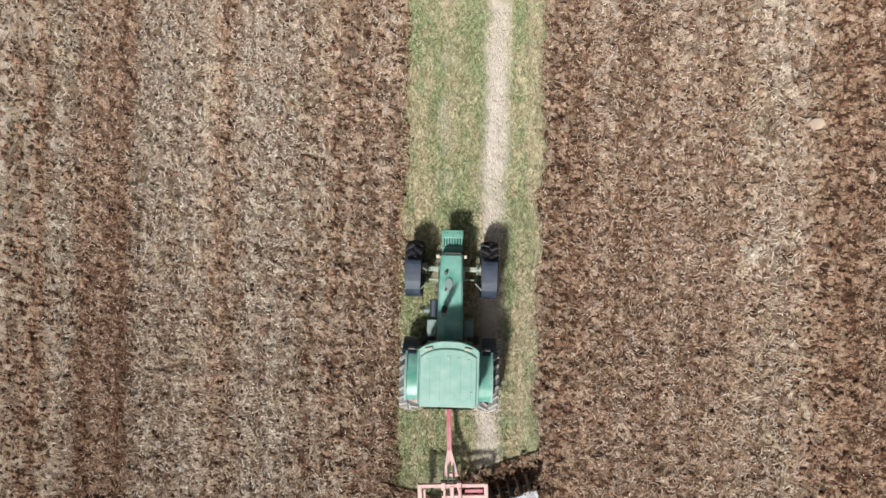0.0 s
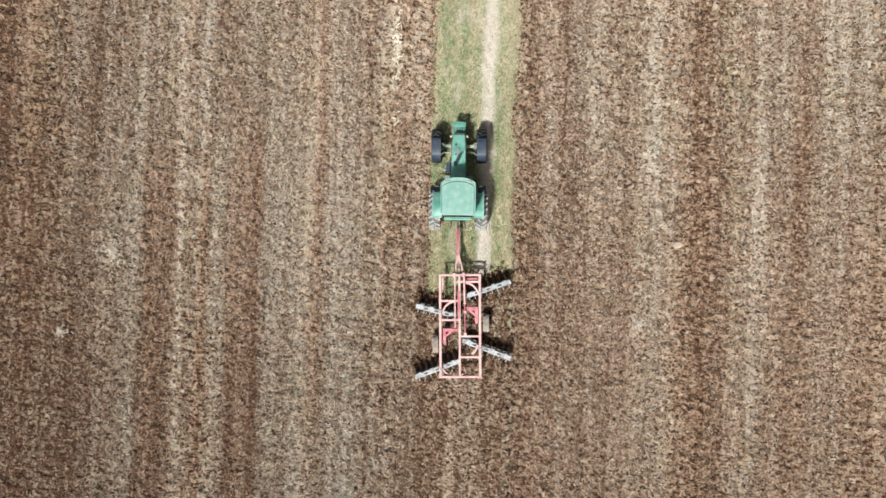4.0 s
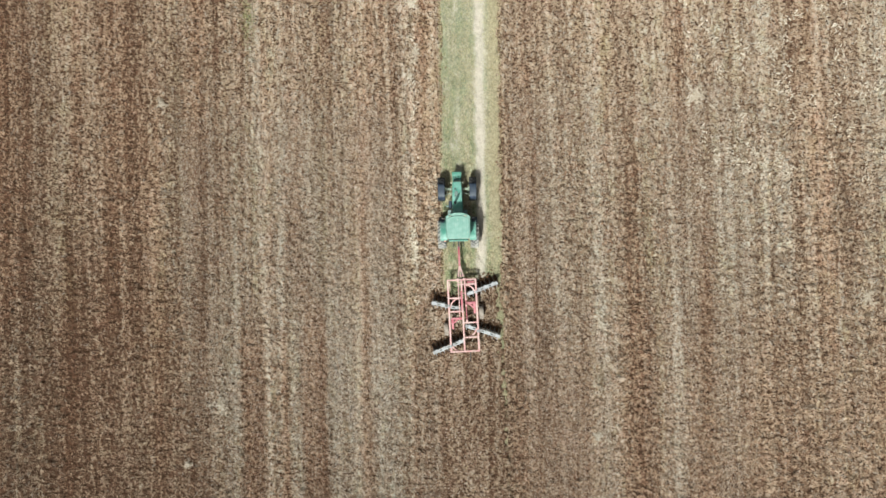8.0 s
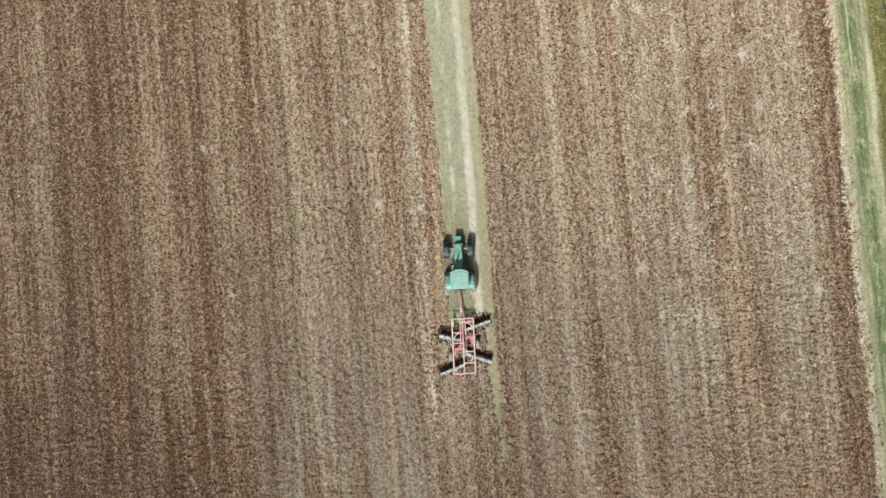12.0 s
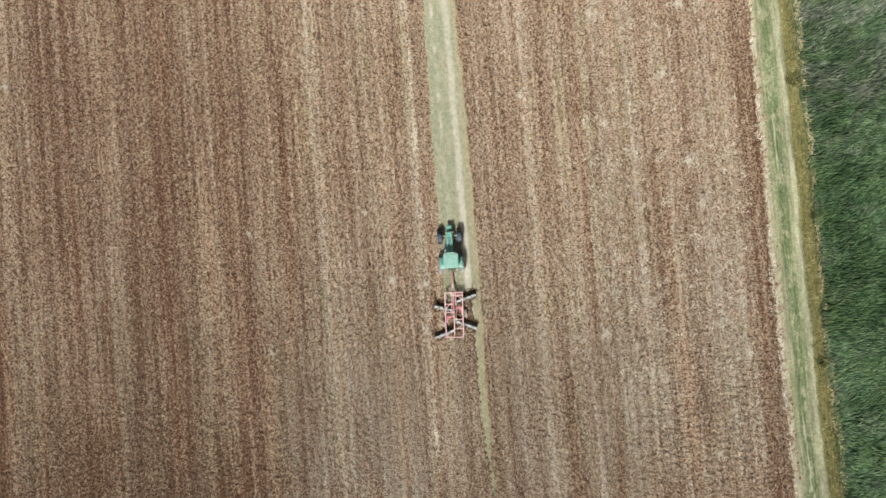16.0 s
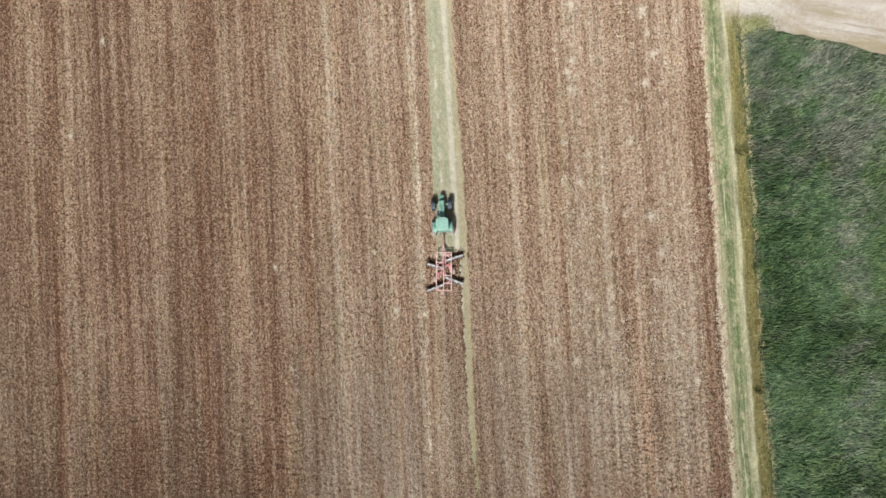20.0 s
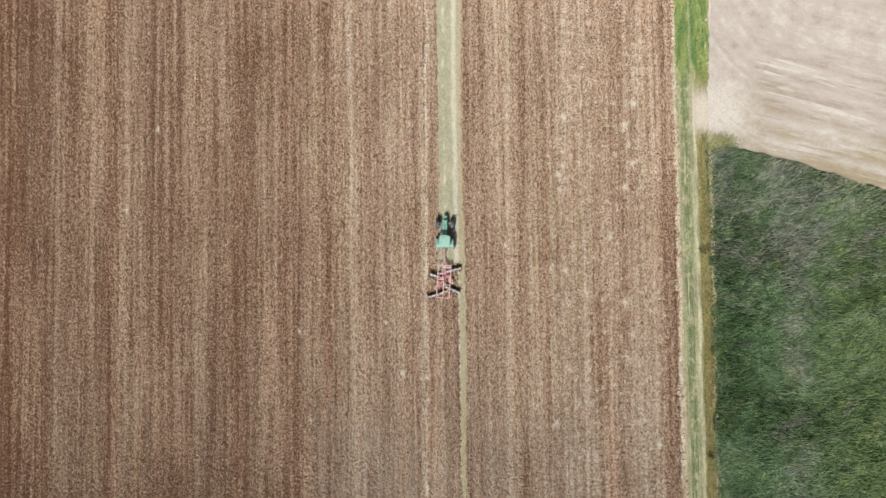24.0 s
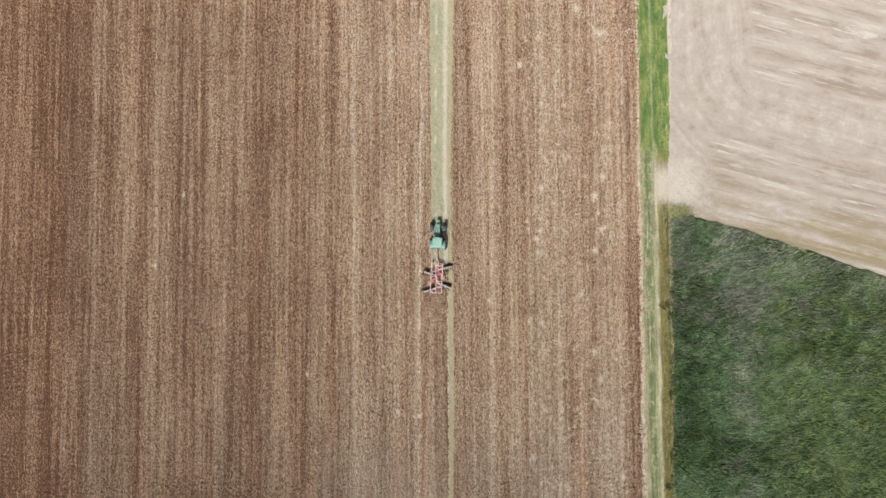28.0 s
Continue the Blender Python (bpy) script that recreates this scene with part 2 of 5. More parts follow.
def soil_material(name, straw_bias=0.0):
    """Tilled stubble: brown earth matted with chopped straw, painted shade in gaps, and in furrows along the rows."""
    m, nt, b = blank(name, 0.95, spec=0.15)
    plain, long = place(nt), along_rows(nt, 0.35)
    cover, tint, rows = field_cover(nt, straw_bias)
    clod = noisy(nt, place(nt, (1, 0.6, 1), skew=ROWS_TURN), 5.0, 4.0, 0.7, 0.6)
    chip = noisy(nt, plain, 16.0, 3.0, 0.75, 1.2)
    speck = sums(nt, "ADD", sums(nt, "MULTIPLY", clod, 1.25), sums(nt, "MULTIPLY", chip, 0.9))
    level = sums(nt, "ADD", speck, sums(nt, "MULTIPLY", cover, 0.85))
    col = mixed(nt, steps(nt, level, 1.22, 1.46), SOIL, EARTH)
    pale = mixed(nt, steps(nt, noisy(nt, plain, 0.9, 2.0), 0.4, 0.62), STRAW, GREY_STRAW)
    col = mixed(nt, steps(nt, level, 1.45, 1.72), col, pale)
    col = mixed(nt, tint, col, mixed(nt, 1.0, col, (1.07, 0.93, 0.86), "MULTIPLY"))
    grey = steps(nt, noisy(nt, long, 1.3, 4.0, 0.6), 0.50, 0.66)
    col = mixed(nt, sums(nt, "MULTIPLY", sums(nt, "MULTIPLY", grey, steps(nt, rows, 0.35, 0.7)), 0.6), col, mixed(nt, 1.0, col, (0.95, 1.02, 0.90), "MULTIPLY"))
    rosy = steps(nt, noisy(nt, place(nt, (1, 0.4, 1), skew=0.4), 1.7, 4.0, 0.6), 0.50, 0.64)
    col = mixed(nt, sums(nt, "MULTIPLY", rosy, 0.5), col, mixed(nt, 1.0, col, (1.06, 0.96, 0.98), "MULTIPLY"))
    weedy = steps(nt, noisy(nt, along_rows(nt, 0.05), 0.75, 2.0), 0.54, 0.68)
    col = mixed(nt, sums(nt, "MULTIPLY", sums(nt, "MULTIPLY", weedy, steps(nt, rows, 0.4, 0.7)), 0.5), col, mixed(nt, 1.0, col, (0.95, 1.02, 0.86), "MULTIPLY"))
    # shadow between clods and in furrows, put into the soil's colour
    gap_shade = noisy(nt, place(nt, (0.6, 1, 1), skew=0.25), 8.5, 3.0, 0.6, 0.4)
    gap_shade = steps(nt, sums(nt, "ADD", gap_shade, sums(nt, "MULTIPLY", sums(nt, "SUBTRACT", cover, 0.5), 0.18)), 0.468, 0.395)
    hollow_shade = sums(nt, "MULTIPLY", steps(nt, noisy(nt, place(nt, (0.75, 1, 1), skew=0.25), 4.8, 4.0, 0.65, 0.5), 0.46, 0.38), steps(nt, sums(nt, "ADD", rows_u(nt)[1], sums(nt, "MULTIPLY", noisy(nt, plain, 0.1, 3.0), 20.0)), 38.0, 22.0))
    gap_shade = sums(nt, "MAXIMUM", gap_shade, sums(nt, "MULTIPLY", hollow_shade, 0.5))
    furrow_shade = sums(nt, "ABSOLUTE", sums(nt, "SUBTRACT", noisy(nt, along_rows(nt, 0.03), 1.5, 2.0), 0.5), 0.0)
    furrow_shade = sums(nt, "MULTIPLY", steps(nt, furrow_shade, 0.035, 0.008), steps(nt, noisy(nt, long, 1.8, 4.0, 0.7), 0.42, 0.62))
    col = mixed(nt, sums(nt, "MAXIMUM", gap_shade, sums(nt, "MULTIPLY", furrow_shade, 0.5)), col, (0.066, 0.034, 0.020))
    nt.links.new(col, b.inputs["Base Color"])
    bumped(nt, b, speck, 1.0, 0.15)
    return m


def straw_material(name, bright=1.0):
    """Chopped straw that is muddier where the rows are bare."""
    m, nt, b = blank(name, 0.9, spec=0.2)
    cover, tint, rows = field_cover(nt)
    tone = sums(nt, "ADD", sums(nt, "MULTIPLY", islands(nt), 0.85), sums(nt, "MULTIPLY", sums(nt, "SUBTRACT", cover, 0.55), 1.1))
    col = mixed(nt, steps(nt, tone, 0.1, 0.9), (0.14, 0.080, 0.050), mixed(nt, islands(nt), tuple(c * bright for c in (0.72, 0.62, 0.51)), tuple(c * bright for c in (0.67, 0.615, 0.545))))
    col = mixed(nt, tint, col, mixed(nt, 1.0, col, (1.05, 0.93, 0.87), "MULTIPLY"))
    nt.links.new(col, b.inputs["Base Color"])
    return m


def litter_material(name, low, high, rough=0.9):
    """Small loose pieces, each with a tone of its own."""
    m, nt, b = blank(name, rough, spec=0.2)
    col = mixed(nt, islands(nt), low, high)
    col = mixed(nt, steps(nt, noisy(nt, place(nt), 0.6, 2.0), 0.35, 0.7), col, mixed(nt, 1.0, col, (0.85, 0.80, 0.76), "MULTIPLY"))
    nt.links.new(col, b.inputs["Base Color"])
    return m


def across(nt):
    """Metres from the middle line of a strip, and metres along it."""
    uv = nt.nodes.new("ShaderNodeUVMap")
    uv.uv_map = "lane"
    s = nt.nodes.new("ShaderNodeSeparateXYZ")
    nt.links.new(uv.outputs[0], s.inputs[0])
    return s.outputs[0], s.outputs[1]


def lane_band(nt, u, middle, half, soft, wob):
    """1 within half metres of the middle, with a wavy soft edge."""
    d = sums(nt, "ABSOLUTE", sums(nt, "SUBTRACT", sums(nt, "ADD", u, wob), middle), 0.0)
    return sums(nt, "SUBTRACT", 1.0, steps(nt, d, half - soft, half + soft))


def grass_strip_material():
    m, nt, b = blank("rough_grass", 0.95, spec=0.15)
    u, v = across(nt)
    plain, long = place(nt), place(nt, (1, 0.16, 1))
    patch, blade = noisy(nt, long, 1.5, 3.0), steps(nt, noisy(nt, place(nt, (1, 0.6, 1)), 13.0, 4.0, 0.75, 0.8), 0.32, 0.68)
    wob = sums(nt, "MULTIPLY", sums(nt, "SUBTRACT", noisy(nt, plain, 0.55, 3.0), 0.5), 0.5)
    green = mixed(nt, blade, (0.09, 0.114, 0.050), (0.36, 0.405, 0.235))
    dry = mixed(nt, blade, (0.19, 0.15, 0.09), (0.62, 0.54, 0.38))
    col = mixed(nt, steps(nt, sums(nt, "ADD", sums(nt, "MULTIPLY", patch, 0.75), sums(nt, "MULTIPLY", noisy(nt, plain, 2.2, 3.0), 0.4)), 0.50, 0.66), green, dry)
    grey = mixed(nt, blade, (0.22, 0.21, 0.155), (0.45, 0.43, 0.35))
    col = mixed(nt, sums(nt, "MULTIPLY", steps(nt, v, 2.0, 30.0), 0.7), col, grey)
    dust = mixed(nt, noisy(nt, plain, 14.0, 3.0), (0.45, 0.385, 0.33), (0.68, 0.61, 0.54))
    worn = sums(nt, "ADD", 0.34, sums(nt, "MULTIPLY", noisy(nt, plain, 1.1, 3.0), 1.2))
    worn = sums(nt, "MULTIPLY", worn, sums(nt, "SUBTRACT", 1.0, sums(nt, "MULTIPLY", steps(nt, v, 22.0, 40.0), 0.4)))
    col = mixed(nt, sums(nt, "MULTIPLY", lane_band(nt, u, 0.53, 0.29, 0.17, wob), worn), col, dust)
    bald = sums(nt, "MULTIPLY", steps(nt, noisy(nt, place(nt, (1, 0.5, 1)), 0.9, 4.0, 0.65), 0.54, 0.68), sums(nt, "MULTIPLY", steps(nt, v, 4.0, 9.0), steps(nt, v, 30.0, 18.0)))
    col = mixed(nt, sums(nt, "MULTIPLY", bald, 0.6), col, dust)
    left = sums(nt, "MULTIPLY", lane_band(nt, u, -0.75, 0.15, 0.15, wob), steps(nt, noisy(nt, plain, 0.5, 2.0), 0.45, 0.7))
    col = mixed(nt, left, col, dust)
    olive = mixed(nt, blade, (0.24, 0.20, 0.125), (0.48, 0.415, 0.295))
    col = mixed(nt, sums(nt, "MULTIPLY", steps(nt, sums(nt, "ADD", u, sums(nt, "MULTIPLY", steps(nt, v, 8.0, 16.0), 0.2)), 1.0, 1.5), sums(nt, "ADD", 0.35, sums(nt, "MULTIPLY", steps(nt, v, 5.0, 15.0), 0.6))), col, olive)
    nt.links.new(col, b.inputs["Base Color"])
    bumped(nt, b, blade, 0.9, 0.05)
    return m


def verge_material():
    """A field path between two crops: bleached headland edge, wheel lines, mottled grass between and olive weeds beside them."""
    m, nt, b = blank("field_path", 0.95, spec=0.15)
    u, v = across(nt)
    plain, long = place(nt), place(nt, (1, 0.5, 1))
    blade = steps(nt, noisy(nt, plain, 5.0, 6.0, 0.78, 0.8), 0.32, 0.68)
    clump = noisy(nt, long, 1.3, 5.0, 0.7)
    wob = sums(nt, "MULTIPLY", sums(nt, "SUBTRACT", noisy(nt, place(nt, (1, 0.5, 1)), 0.3, 5.0, 0.65), 0.5), 0.9)
    green = mixed(nt, blade, (0.072, 0.100, 0.048), (0.215, 0.245, 0.13))
    pale_green = mixed(nt, blade, (0.215, 0.205, 0.125), (0.40, 0.385, 0.265))
    brown = mixed(nt, blade, (0.115, 0.098, 0.035), (0.29, 0.25, 0.115))
    dust = mixed(nt, blade, (0.33, 0.305, 0.215), (0.55, 0.515, 0.405))
    chalk = mixed(nt, blade, (0.37, 0.31, 0.24), (0.56, 0.485, 0.40))
    col = mixed(nt, steps(nt, clump, 0.42, 0.62), pale_green, mixed(nt, 0.45, pale_green, green))
    patchy = steps(nt, clump, 0.40, 0.52)
    col = mixed(nt, sums(nt, "MULTIPLY", lane_band(nt, u, -0.75, 0.42, 0.22, wob), patchy), col, green)
    col = mixed(nt, sums(nt, "MULTIPLY", lane_band(nt, u, -0.85, 0.06, 0.10, wob), steps(nt, noisy(nt, long, 0.4, 3.0), 0.45, 0.6)), col, dust)
    col = mixed(nt, lane_band(nt, u, 1.55, 0.95, 0.25, wob), col, brown)
    shaggy = steps(nt, noisy(nt, long, 0.9, 5.0, 0.7), 0.50, 0.66)
    col = mixed(nt, sums(nt, "MULTIPLY", lane_band(nt, u, 1.6, 0.55, 0.3, wob), shaggy), col, mixed(nt, blade, (0.05, 0.052, 0.02), (0.16, 0.15, 0.06)))
    worn = sums(nt, "ADD", -0.15, sums(nt, "MULTIPLY", noisy(nt, long, 0.5, 5.0, 0.7), 1.9))
    col = mixed(nt, sums(nt, "MULTIPLY", steps(nt, sums(nt, "ADD", u, wob), -1.5, -2.0), sums(nt, "MULTIPLY", worn, 0.75)), col, chalk)
    col = mixed(nt, sums(nt, "MULTIPLY", lane_band(nt, u, 0.32, 0.18, 0.14, wob), sums(nt, "MULTIPLY", worn, 0.7)), col, dust)
    streaks = steps(nt, noisy(nt, place(nt, (1, 0.05, 1)), 3.6, 4.0, 0.7, 0.2), 0.36, 0.64)
    col = mixed(nt, 1.0, col, mixed(nt, streaks, (0.72, 0.72, 0.70), (1.22, 1.2, 1.16)), "MULTIPLY")
    fresh = steps(nt, sums(nt, "ADD", v, sums(nt, "MULTIPLY", wob, 8.0)), 59.0, 64.0)
    lush = mixed(nt, steps(nt, noisy(nt, place(nt, (1, 0.25, 1)), 1.1, 5.0, 0.7), 0.42, 0.60), mixed(nt, blade, (0.045, 0.09, 0.026), (0.14, 0.20, 0.07)), mixed(nt, blade, (0.12, 0.155, 0.045), (0.28, 0.31, 0.12)))
    lush = mixed(nt, sums(nt, "MULTIPLY", lane_band(nt, u, 0.1, 0.10, 0.2, wob), 0.4), lush, dust)
    col = mixed(nt, sums(nt, "MULTIPLY", fresh, lane_band(nt, u, 0.35, 2.15, 0.25, wob)), col, lush)
    bleached = mixed(nt, blade, (0.40, 0.35, 0.295), (0.53, 0.475, 0.415))
    col = mixed(nt, sums(nt, "MULTIPLY", fresh, steps(nt, sums(nt, "ADD", u, wob), 2.35, 2.7)), col, bleached)
    gate = lane_band(nt, v, 57.6, 2.4, 1.6, sums(nt, "MULTIPLY", wob, 6.0))
    col = mixed(nt, sums(nt, "MULTIPLY", gate, steps(nt, sums(nt, "ADD", u, sums(nt, "MULTIPLY", wob, 2.0)), -0.4, 0.9)), col, bleached)
    nt.links.new(col, b.inputs["Base Color"])
    bumped(nt, b, blade, 0.8, 0.08)
    return m


def crop_tone(nt, low, high, grey_low, grey_high, pick):
    """Blue-green beside the path, a greyish lodged band further in, then yellower green."""
    at = place(nt)
    s = nt.nodes.new("ShaderNodeSeparateXYZ")
    nt.links.new(at, s.inputs[0])
    big = noisy(nt, at, 0.2, 6.0, 0.75, 0.6)
    far = sums(nt, "ADD", s.outputs[0], sums(nt, "MULTIPLY", sums(nt, "SUBTRACT", big, 0.5), 8.0))
    leaf = mixed(nt, pick, low, high)
    leaf = mixed(nt, steps(nt, far, 43.0, 52.0), leaf, mixed(nt, 1.0, leaf, (1.22, 1.10, 0.94), "MULTIPLY"))
    warm = noisy(nt, at, 0.27, 4.0, 0.65, 0.4)
    leaf = mixed(nt, steps(nt, warm, 0.54, 0.68), leaf, mixed(nt, 1.0, leaf, (1.14, 1.03, 0.86), "MULTIPLY"))
    band = sums(nt, "SUBTRACT", 1.0, steps(nt, sums(nt, "ABSOLUTE", sums(nt, "SUBTRACT", far, 44.6), 0.0), 0.8, 3.6))
    lodged = sums(nt, "ADD", noisy(nt, place(nt, (0.55, 1, 1), skew=radians(-18)), 0.42, 6.0, 0.75, 0.5), sums(nt, "ADD", sums(nt, "MULTIPLY", band, 0.10), sums(nt, "MULTIPLY", steps(nt, s.outputs[1], 26.0, 44.0), 0.14)))
    tone = mixed(nt, steps(nt, lodged, 0.49, 0.82), leaf, mixed(nt, pick, grey_low, grey_high))
    clump = steps(nt, noisy(nt, place(nt, (0.5, 1, 1), skew=radians(-18)), 1.3, 5.0, 0.7, 0.5), 0.38, 0.62)
    return mixed(nt, clump, mixed(nt, 1.0, tone, (0.62, 0.68, 0.66), "MULTIPLY"), mixed(nt, 1.0, tone, (1.18, 1.17, 1.12), "MULTIPLY"))


def crop_ground_material():
    m, nt, b = blank("crop_floor", 0.95, spec=0.15)
    blade = noisy(nt, place(nt, (0.45, 1, 1), skew=radians(-18)), 4.5, 4.0, 0.7, 0.6)
    nt.links.new(crop_tone(nt, (0.022, 0.046, 0.020), (0.078, 0.118, 0.048), (0.05, 0.055, 0.04), (0.19, 0.18, 0.135), blade), b.inputs["Base Color"])
    bumped(nt, b, blade, 0.9, 0.2)
    return m


def crop_leaf_material():
    m, nt, b = blank("crop_leaves", 0.6, spec=0.35)
    nt.links.new(crop_tone(nt, (0.030, 0.070, 0.031), (0.130, 0.192, 0.088), (0.07, 0.085, 0.065), (0.285, 0.28, 0.23), islands(nt)), b.inputs["Base Color"])
    return m


def harvested_material():
    """Mown stubble: broad pale and brown swaths that slant across it, driven flat and blotchy beside the path."""
    m, nt, b = blank("mown_stubble", 0.95, spec=0.15)
    plain = place(nt)
    s = nt.nodes.new("ShaderNodeSeparateXYZ")
    nt.links.new(nt.nodes.new("ShaderNodeNewGeometry").outputs["Position"], s.inputs[0])
    x, y = s.outputs[0], s.outputs[1]
    drift = noisy(nt, place(nt, (0.15, 1, 1), skew=radians(17)), 0.16, 3.0, 0.5, 0.3)
    fray = noisy(nt, place(nt, (0.30, 1, 1), skew=radians(17)), 0.9, 6.0, 0.75, 0.9)
    slant = sums(nt, "ADD", sums(nt, "MULTIPLY", y, 0.956), sums(nt, "MULTIPLY", x, 0.292))
    turn = sums(nt, "ADD", sums(nt, "MULTIPLY", slant, 2.5), sums(nt, "ADD", sums(nt, "MULTIPLY", drift, 12.0), sums(nt, "MULTIPLY", fray, 1.8)))
    wave = sums(nt, "ADD", sums(nt, "MULTIPLY", sums(nt, "SINE", turn, 0.0), 0.5), 0.5)
    patchy = noisy(nt, place(nt, (0.35, 1, 1), skew=radians(17)), 0.22, 4.0, 0.65, 0.6)
    swath = sums(nt, "ADD", sums(nt, "MULTIPLY", wave, 0.15), sums(nt, "ADD", sums(nt, "MULTIPLY", patchy, 0.62), sums(nt, "MULTIPLY", fray, 0.48)))
    wob = sums(nt, "MULTIPLY", sums(nt, "SUBTRACT", noisy(nt, plain, 0.25, 5.0, 0.65), 0.5), 1.6)
    east = sums(nt, "MAXIMUM", sums(nt, "SUBTRACT", 48.0, x), 0.0)
    south = sums(nt, "MAXIMUM", sums(nt, "SUBTRACT", 83.5, slant), 0.0)
    ring = sums(nt, "ADD", wob, sums(nt, "SQRT", sums(nt, "ADD", sums(nt, "MULTIPLY", east, east), sums(nt, "MULTIPLY", south, south)), 0.0))
    lap = nt.nodes.new("ShaderNodeCombineXYZ")
    wire(nt, ring, lap.inputs[0])
    wire(nt, sums(nt, "MULTIPLY", sums(nt, "ADD", x, y), 0.06), lap.inputs[1])
    lap = lap.outputs[0]
    up = sums(nt, "ADD", sums(nt, "MULTIPLY", noisy(nt, lap, 0.8, 5.0, 0.7, 0.4), 0.5), sums(nt, "MULTIPLY", noisy(nt, plain, 0.45, 6.0, 0.72), 0.82))
    low = sums(nt, "MULTIPLY", steps(nt, sums(nt, "ADD", x, sums(nt, "MULTIPLY", wob, 3.0)), 39.0, 43.0), steps(nt, sums(nt, "ADD", slant, sums(nt, "MULTIPLY", wob, 2.0)), 77.5, 72.5))
    side = sums(nt, "MAXIMUM", steps(nt, ring, 2.0, 0.2), low)
    fine = noisy(nt, plain, 3.5, 5.0, 0.7, 0.8)
    level = sums(nt, "ADD", blend(nt, side, up, swath), sums(nt, "MULTIPLY", sums(nt, "SUBTRACT", fine, 0.5), 0.25))
    brown, rose, chalk = (0.268, 0.22, 0.190), (0.36, 0.314, 0.288), (0.438, 0.398, 0.372)
    col = mixed(nt, steps(nt, level, 0.42, 0.66), brown, rose)
    col = mixed(nt, steps(nt, level, 0.62, 0.86), col, chalk)
    streak = noisy(nt, place(nt, (0.045, 1, 1), skew=radians(17)), 1.5, 4.0, 0.6, 0.35)
    ragged = steps(nt, noisy(nt, place(nt, (0.4, 1, 1), skew=radians(17)), 0.7, 4.0, 0.7), 0.40, 0.58)
    col = mixed(nt, sums(nt, "MULTIPLY", sums(nt, "MULTIPLY", steps(nt, streak, 0.45, 0.40), ragged), sums(nt, "MULTIPLY", side, 0.6)), col, (0.245, 0.20, 0.165))
    col = mixed(nt, sums(nt, "MULTIPLY", sums(nt, "MULTIPLY", steps(nt, streak, 0.56, 0.60), ragged), sums(nt, "MULTIPLY", side, 0.85)), col, (0.475, 0.437, 0.408))
    lines = noisy(nt, lap, 1.9, 4.0, 0.65, 0.3)
    col = mixed(nt, sums(nt, "MULTIPLY", steps(nt, lines, 0.58, 0.64), sums(nt, "MULTIPLY", sums(nt, "SUBTRACT", 1.0, side), 0.3)), col, (0.285, 0.245, 0.21))
    near_crop = steps(nt, sums(nt, "ADD", slant, sums(nt, "MULTIPLY", wob, 0.5)), 69.5, 64.5)
    weedy = sums(nt, "MULTIPLY", sums(nt, "MAXIMUM", steps(nt, noisy(nt, place(nt, (0.15, 1, 1), skew=radians(17)), 0.2, 3.0), 0.58, 0.72), near_crop), sums(nt, "MULTIPLY", steps(nt, level, 0.78, 0.50), 0.55))
    col = mixed(nt, sums(nt, "MULTIPLY", weedy, sums(nt, "MAXIMUM", side, steps(nt, x, 37.0, 40.0))), col, (0.25, 0.205, 0.105))
    mouth = nt.nodes.new("ShaderNodeVectorMath")
    mouth.operation = "DISTANCE"
    nt.links.new(plain, mouth.inputs[0])
    mouth.inputs[1].default_value = (35.8, 57.6, 0)
    sandy = sums(nt, "MULTIPLY", steps(nt, sums(nt, "ADD", mouth.outputs["Value"], sums(nt, "MULTIPLY", wob, 2.5)), 5.5, 1.5), steps(nt, fine, 0.3, 0.6))
    col = mixed(nt, sums(nt, "MULTIPLY", sandy, 0.75), col, (0.50, 0.465, 0.42))
    nt.links.new(col, b.inputs["Base Color"])
    bumped(nt, b, level, 0.6, 0.12)
    return m


def paint(name, colour, rough=0.45, dust=0.35, metal=0.0, spec=0.5, dirt=(0.42, 0.34, 0.26), fade=None):
    """Weathered paint: faded blotches, fine scratches and field dust."""
    m, nt, b = blank(name, rough, metal, spec)
    at = place(nt, world_space=False)
    col = mixed(nt, steps(nt, noisy(nt, at, 2.2, 4.0), 0.35, 0.7), colour, fade or tuple(min(1, c * 1.18 + 0.01) for c in colour))
    grit = noisy(nt, at, 38.0, 4.0, 0.7)
    film = sums(nt, "MULTIPLY", steps(nt, sums(nt, "ADD", sums(nt, "MULTIPLY", noisy(nt, at, 4.5, 5.0, 0.65), 0.75), sums(nt, "MULTIPLY", grit, 0.3)), 0.46, 0.72), dust)
    nt.links.new(mixed(nt, film, col, dirt), b.inputs["Base Color"])
    nt.links.new(sums(nt, "ADD", rough, sums(nt, "MULTIPLY", film, 0.5)), b.inputs["Roughness"])
    bumped(nt, b, grit, 0.12, 0.004)
    return m


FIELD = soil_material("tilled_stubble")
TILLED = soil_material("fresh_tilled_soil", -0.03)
GRASS = grass_strip_material()
VERGE = verge_material()
CROP_FLOOR = crop_ground_material()
MOWN = harvested_material()
STRAW_BITS = straw_material("straw_bits")
FLECK_BITS = litter_material("sun_bleached_tufts", (0.46, 0.395, 0.32), (0.74, 0.66, 0.57))
PALE_BITS = litter_material("bleached_straw", (0.40, 0.34, 0.28), (0.64, 0.565, 0.48))
FAR_STRAW_BITS = straw_material("matted_straw_bits", 0.56)
OLIVE_BLADES = litter_material("olive_blades", (0.075, 0.075, 0.025), (0.30, 0.28, 0.12))
SHRUB = litter_material("dark_shrub_leaves", (0.05, 0.055, 0.022), (0.19, 0.18, 0.075))
STONE = litter_material("field_stone", (0.40, 0.31, 0.25), (0.52, 0.42, 0.35))
